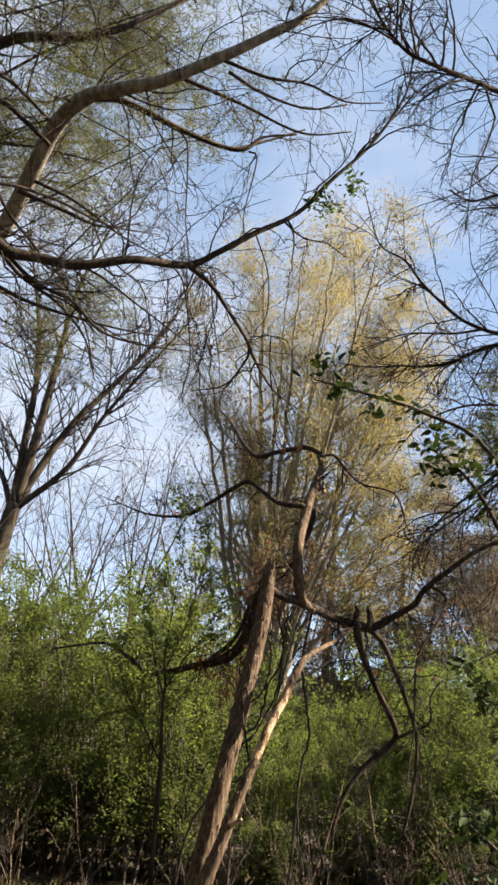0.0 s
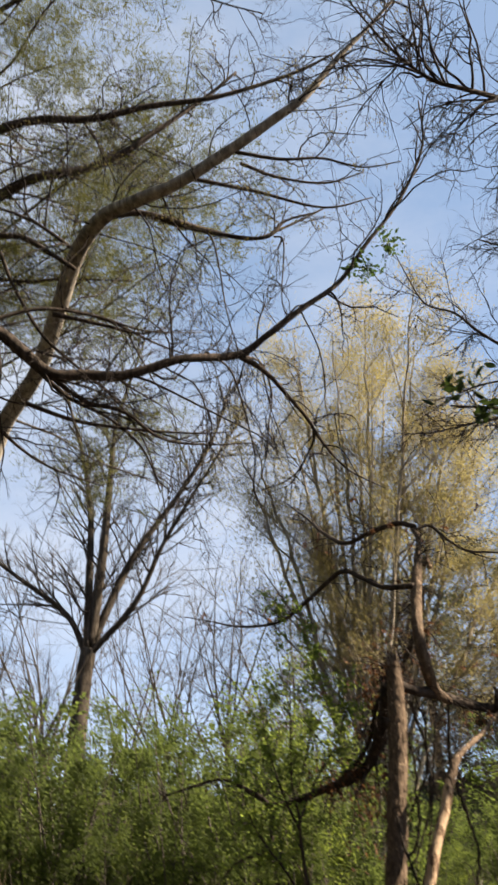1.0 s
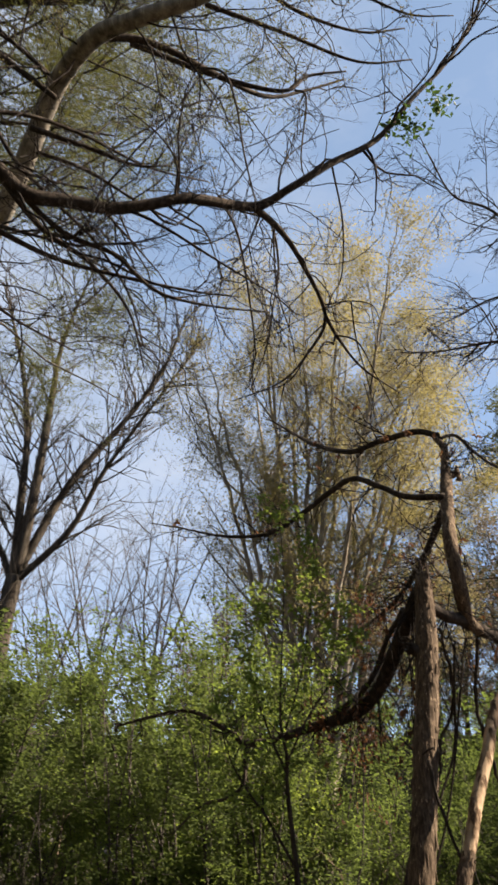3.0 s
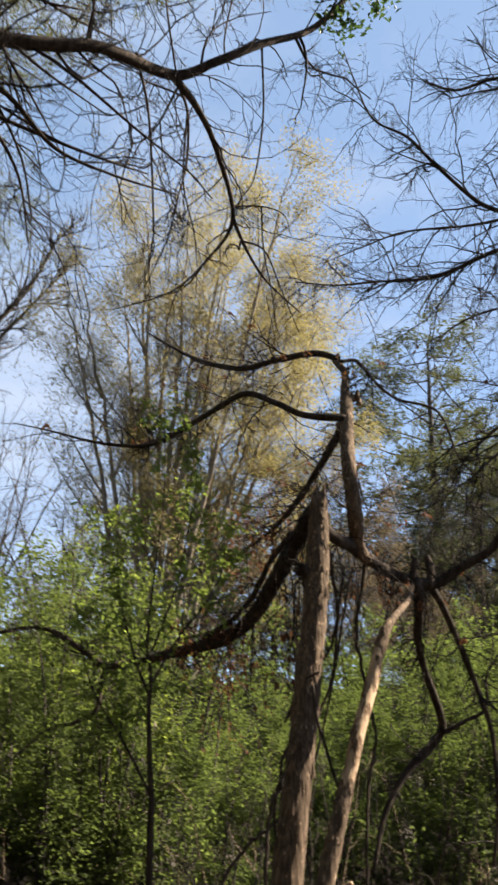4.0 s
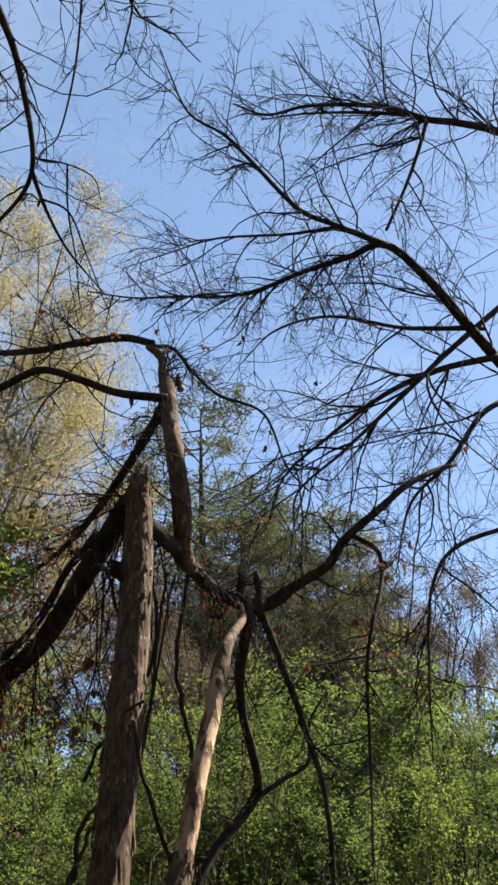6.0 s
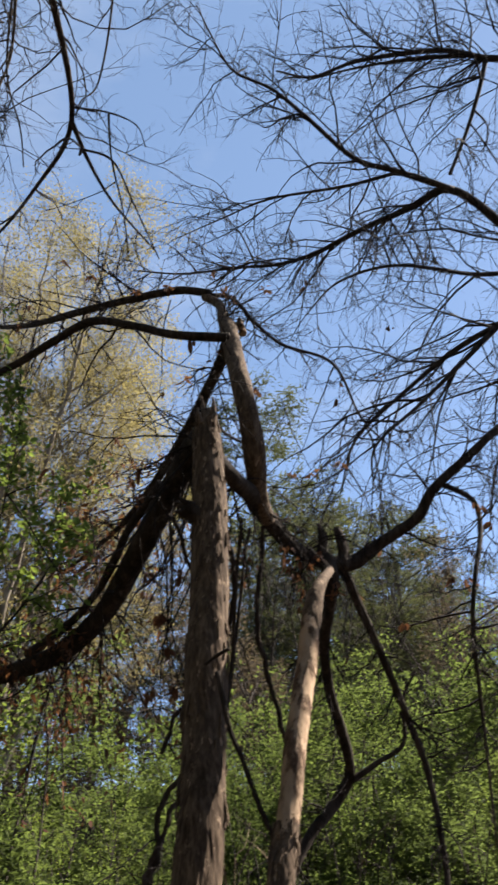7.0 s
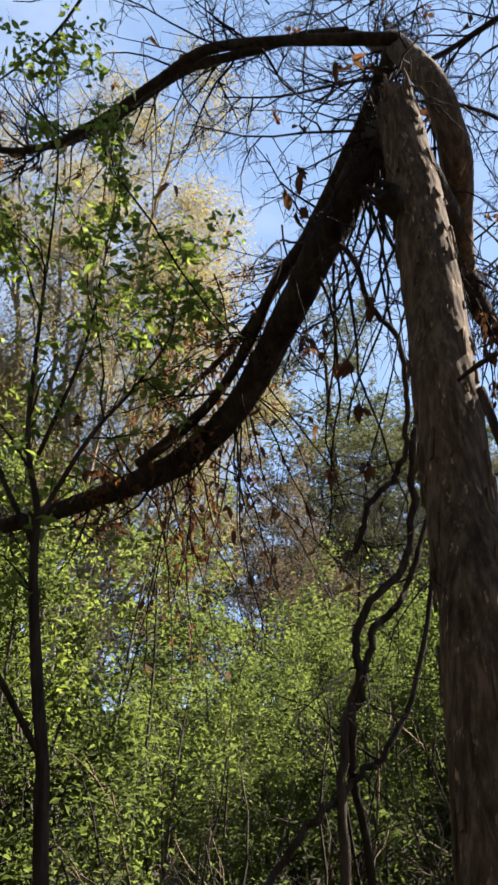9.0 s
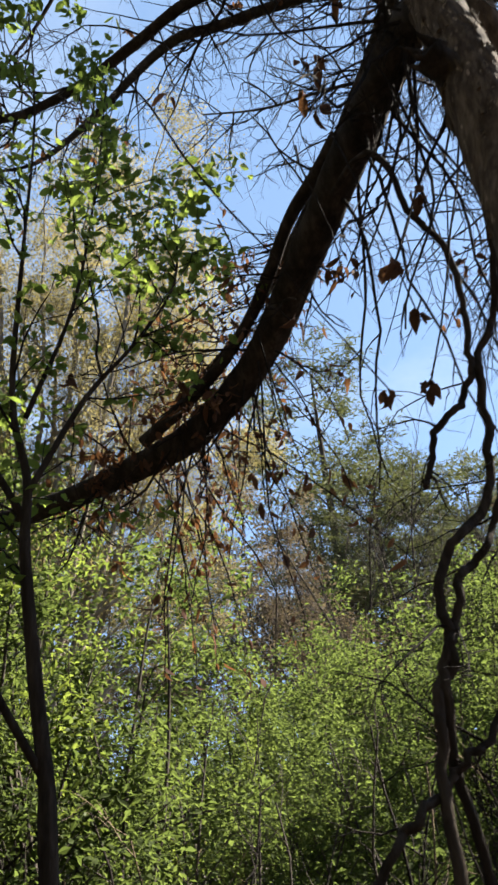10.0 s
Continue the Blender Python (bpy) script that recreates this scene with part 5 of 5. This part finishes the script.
# ---- the green thicket ----
def thicket_shrub(seed, height, width, leaf_mat, count, leaf=0.062):
    """A loose upright shrub of many stems, standing at the origin."""
    rng = np.random.default_rng(seed)
    shrub = thing("thicket_shrub", (0, 0, 0), "tall loose shrub of thin stems in fresh green leaf", "shrub", "green thicket")
    st, ends = Buf(), []
    for k in range(8):
        a = rng.random() * 6.283
        lean = width * (0.15 + 0.35 * rng.random())
        h = height * (0.7 + 0.32 * rng.random())
        x0, y0 = rng.normal(0, 0.18, 2)
        q = wander(rng, np.array([x0, y0, -0.1]), np.array([math.cos(a) * lean / h, math.sin(a) * lean / h, 1.0]), h, 9, 0.07, 0.0)
        path = np.column_stack([q, np.linspace(0.026, 0.005, 10)])
        tube(st, path, 4, cap=False)
        sprout(st, rng, path, 9, height * 0.26, 0.008, 2, 0.85, 0.0, 0.18, 0.12, 1.0, ends, 3, 2)
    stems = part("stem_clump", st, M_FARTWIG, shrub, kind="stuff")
    lv = Buf()
    c = along(rng, ends, int(count * 1.5), 0.085)
    clump = np.array([noise.noise(Vector(q * 1.9)) + 0.6 * noise.noise(Vector(q * 4.5)) for q in c])
    c = c[rng.random(len(c)) < np.clip(0.62 + 1.5 * clump, 0.08, 1.0)]
    leaves_at(lv, rng, c, leaf * 1.1, 0.52, 0.1)
    part("foliage", lv, leaf_mat, stems, kind="stuff", smooth=False)
    return shrub


def thicket():
    rng = np.random.default_rng(91)
    kinds = [(thicket_shrub(92, 4.6, 2.2, M_GREEN, 15500, 0.05), 4.6), (thicket_shrub(93, 4.6, 2.6, M_GREEN, 15500, 0.05), 4.6), (thicket_shrub(94, 4.6, 2.4, M_GREEN_DARK, 15000, 0.05), 4.6), (thicket_shrub(95, 4.6, 2.0, M_SPRING, 12000, 0.05), 4.6),
             (thicket_shrub(98, 4.6, 2.5, M_GREEN, 5200, 0.095), 4.6), (thicket_shrub(99, 4.6, 2.2, M_GREEN_DARK, 5200, 0.095), 4.6)]
    spots = [[] for _ in kinds]
    for row, y0 in enumerate((16.6, 18.4, 20.6, 25.5)):
        for x in np.arange(*((-8.2, 10.2, 1.5), (-9.2, 11.5, 1.5), (-10.5, 13, 2.2), (-13, 20, 2.3))[row]):
            xx, yy = x + rng.normal(0, 0.35) + (row % 2) * 0.7, y0 + rng.normal(0, 0.4)
            tall = (4.3 if abs(xx + 3.9) < 0.6 else 5.6) if xx < -0.8 else (3.3 if xx < 2.6 else 4.5)
            h = tall * (0.88 + 0.25 * rng.random()) * (0.84, 1.0, 1.0, 1.1)[row]
            k = int(rng.choice(4, p=[0.36, 0.30, 0.2, 0.14])) if row == 0 else int(rng.choice((0, 1, 3, 4, 5), p=[0.12, 0.12, 0.06, 0.45, 0.25] if row < 3 else [0, 0, 0, 0.5, 0.5]))
            spots[k].append((xx, yy, h / kinds[k][1], float(rng.random() * 360)))
    # shrubs in front of the main thicket, and low brush along its foot
    for k, x, y, h in ((0, -1.3, 14.4, 4.2), (1, -0.25, 14.9, 4.0), (0, -2.5, 15.0, 4.3), (3, -0.9, 15.4, 4.3), (0, 0.9, 15.6, 3.0), (1, 3.4, 15.9, 3.2), (2, 4.6, 15.7, 3.4), (0, 2.4, 16.1, 3.0), (3, 5.9, 15.8, 3.3)):
        spots[k].append((x, y, h / 4.6, x * 77.0))
    brush = []
    for x in np.arange(-6, 9, 0.9):
        brush.append((x + rng.normal(0, 0.3), 15.0 + rng.normal(0, 0.35), 0.7 + 0.6 * rng.random(), float(rng.random() * 360)))
    place(thicket_shrub(96, 1.5, 1.3, M_GREEN_DARK, 2600), brush)
    for (proto, _), sp in zip(kinds, spots):
        place(proto, sp)


thicket()


def dry_brush():
    """A low clump of leafless thin stems, standing at the origin."""
    rng = np.random.default_rng(101)
    brush = thing("dry_shrub", (0, 0, 0), "low leafless shrub of thin pale brown stems", "shrub", "dry brush under the thicket")
    for k in range(9):
        b = Buf()
        a, lean = rng.random() * 6.283, 0.25 + 0.5 * rng.random()
        q = wander(rng, np.array([*rng.normal(0, 0.15, 2), -0.05]), np.array([math.cos(a) * lean, math.sin(a) * lean, 1.0]), 0.8 + 0.9 * rng.random(), 7, 0.12, 0.0)
        path = np.column_stack([q, np.linspace(0.011, 0.004, 8)])
        tube(b, path, 4, cap=False)
        sprout(b, rng, path, 7, 0.45, 0.005, 2, 0.8, 0.0, 0.2, 0.2, 1.0, None, 4, 3)
        part("stem", b, (M_DRY_STEM, M_FARTWIG, M_TWIG)[k % 3], brush)
    rng = np.random.default_rng(102)
    spots = [(x + rng.normal(0, 0.3), 13.7 + rng.normal(0, 0.45), 0.7 + 0.5 * rng.random(), float(rng.random() * 360)) for x in np.arange(-5.5, 7, 0.8)]
    spots += [(x + rng.normal(0, 0.3), 14.5 + rng.normal(0, 0.35), 1.15 + 0.7 * rng.random(), float(rng.random() * 360)) for x in np.arange(-5.0, 6.5, 1.05)]
    place(brush, spots)


dry_brush()


def grass():
    rng = np.random.default_rng(97)
    b = Buf()
    n = 2600
    x, y = rng.uniform(2, 12, n), rng.uniform(13.0, 17, n)
    clump = np.array([noise.noise(Vector((a * 0.8, c * 0.8, 5))) for a, c in zip(x, y)])
    ok = clump > -0.05
    x, y = x[ok], y[ok]
    z = np.array([ground_z(a, c) for a, c in zip(x, y)])
    leaves_at(b, rng, np.column_stack([x, y, z - 0.01]), 0.42, 0.05, -2.2, 0.2, 0.5, 0.1)
    ob = part("grass", b, M_STRAW, label="thin green and straw coloured grass under the thicket", kind="stuff", smooth=False)
    tagged(ob, category="grass")


grass()


def leaf_litter():
    """Fallen leaves and broken twigs all over the ground along the path."""
    rng = np.random.default_rng(111)
    b = Buf()
    n = 14000
    x, y = rng.uniform(-9, 11, n), rng.uniform(-4, 16, n)
    z = np.array([ground_z(a, c) for a, c in zip(x, y)])
    leaves_at(b, rng, np.column_stack([x, y, z + 0.012 + 0.015 * rng.random(n)]), 0.085, 0.62, 0.0, 0.35, 0.4, 0.85)
    ob = part("leaf_litter", b, M_LITTER, label="curled brown fallen leaves spread over the ground", kind="stuff", smooth=False)
    tagged(ob, category="fallen leaves")
    t = Buf()
    for _ in range(700):
        px, py, a = rng.uniform(-8, 10), rng.uniform(-3, 15.5), rng.random() * 6.283
        ln = 0.15 + 0.5 * rng.random()
        q = wander(rng, np.array([px, py, 0.0]), np.array([math.cos(a), math.sin(a), 0.0]), ln, 4, 0.12, 0.0)
        q[:, 2] = [ground_z(u, v) + 0.02 for u, v in q[:, :2]]
        tube(t, np.column_stack([q, np.linspace(0.007, 0.003, 5)]), 4, cap=False)
    ob = part("fallen_twig", t, M_PALE, label="broken dry twigs lying on the leaf litter", kind="stuff")
    tagged(ob, category="fallen twigs")
    g = Buf()
    m = 9000
    cx, cy = rng.uniform(-8, 10, 260), rng.uniform(-3, 14, 260)
    k = rng.integers(0, 260, m)
    x, y = cx[k] + rng.normal(0, 0.13, m), cy[k] + rng.normal(0, 0.13, m)
    z = np.array([ground_z(a, c) for a, c in zip(x, y)])
    leaves_at(g, rng, np.column_stack([x, y, z - 0.01]), 0.2, 0.07, -1.6, 0.2, 0.5, 0.1)
    ob = part("grass", g, M_STRAW, label="sparse grass tufts between the fallen leaves", kind="stuff", smooth=False)
    tagged(ob, category="grass")


leaf_litter()
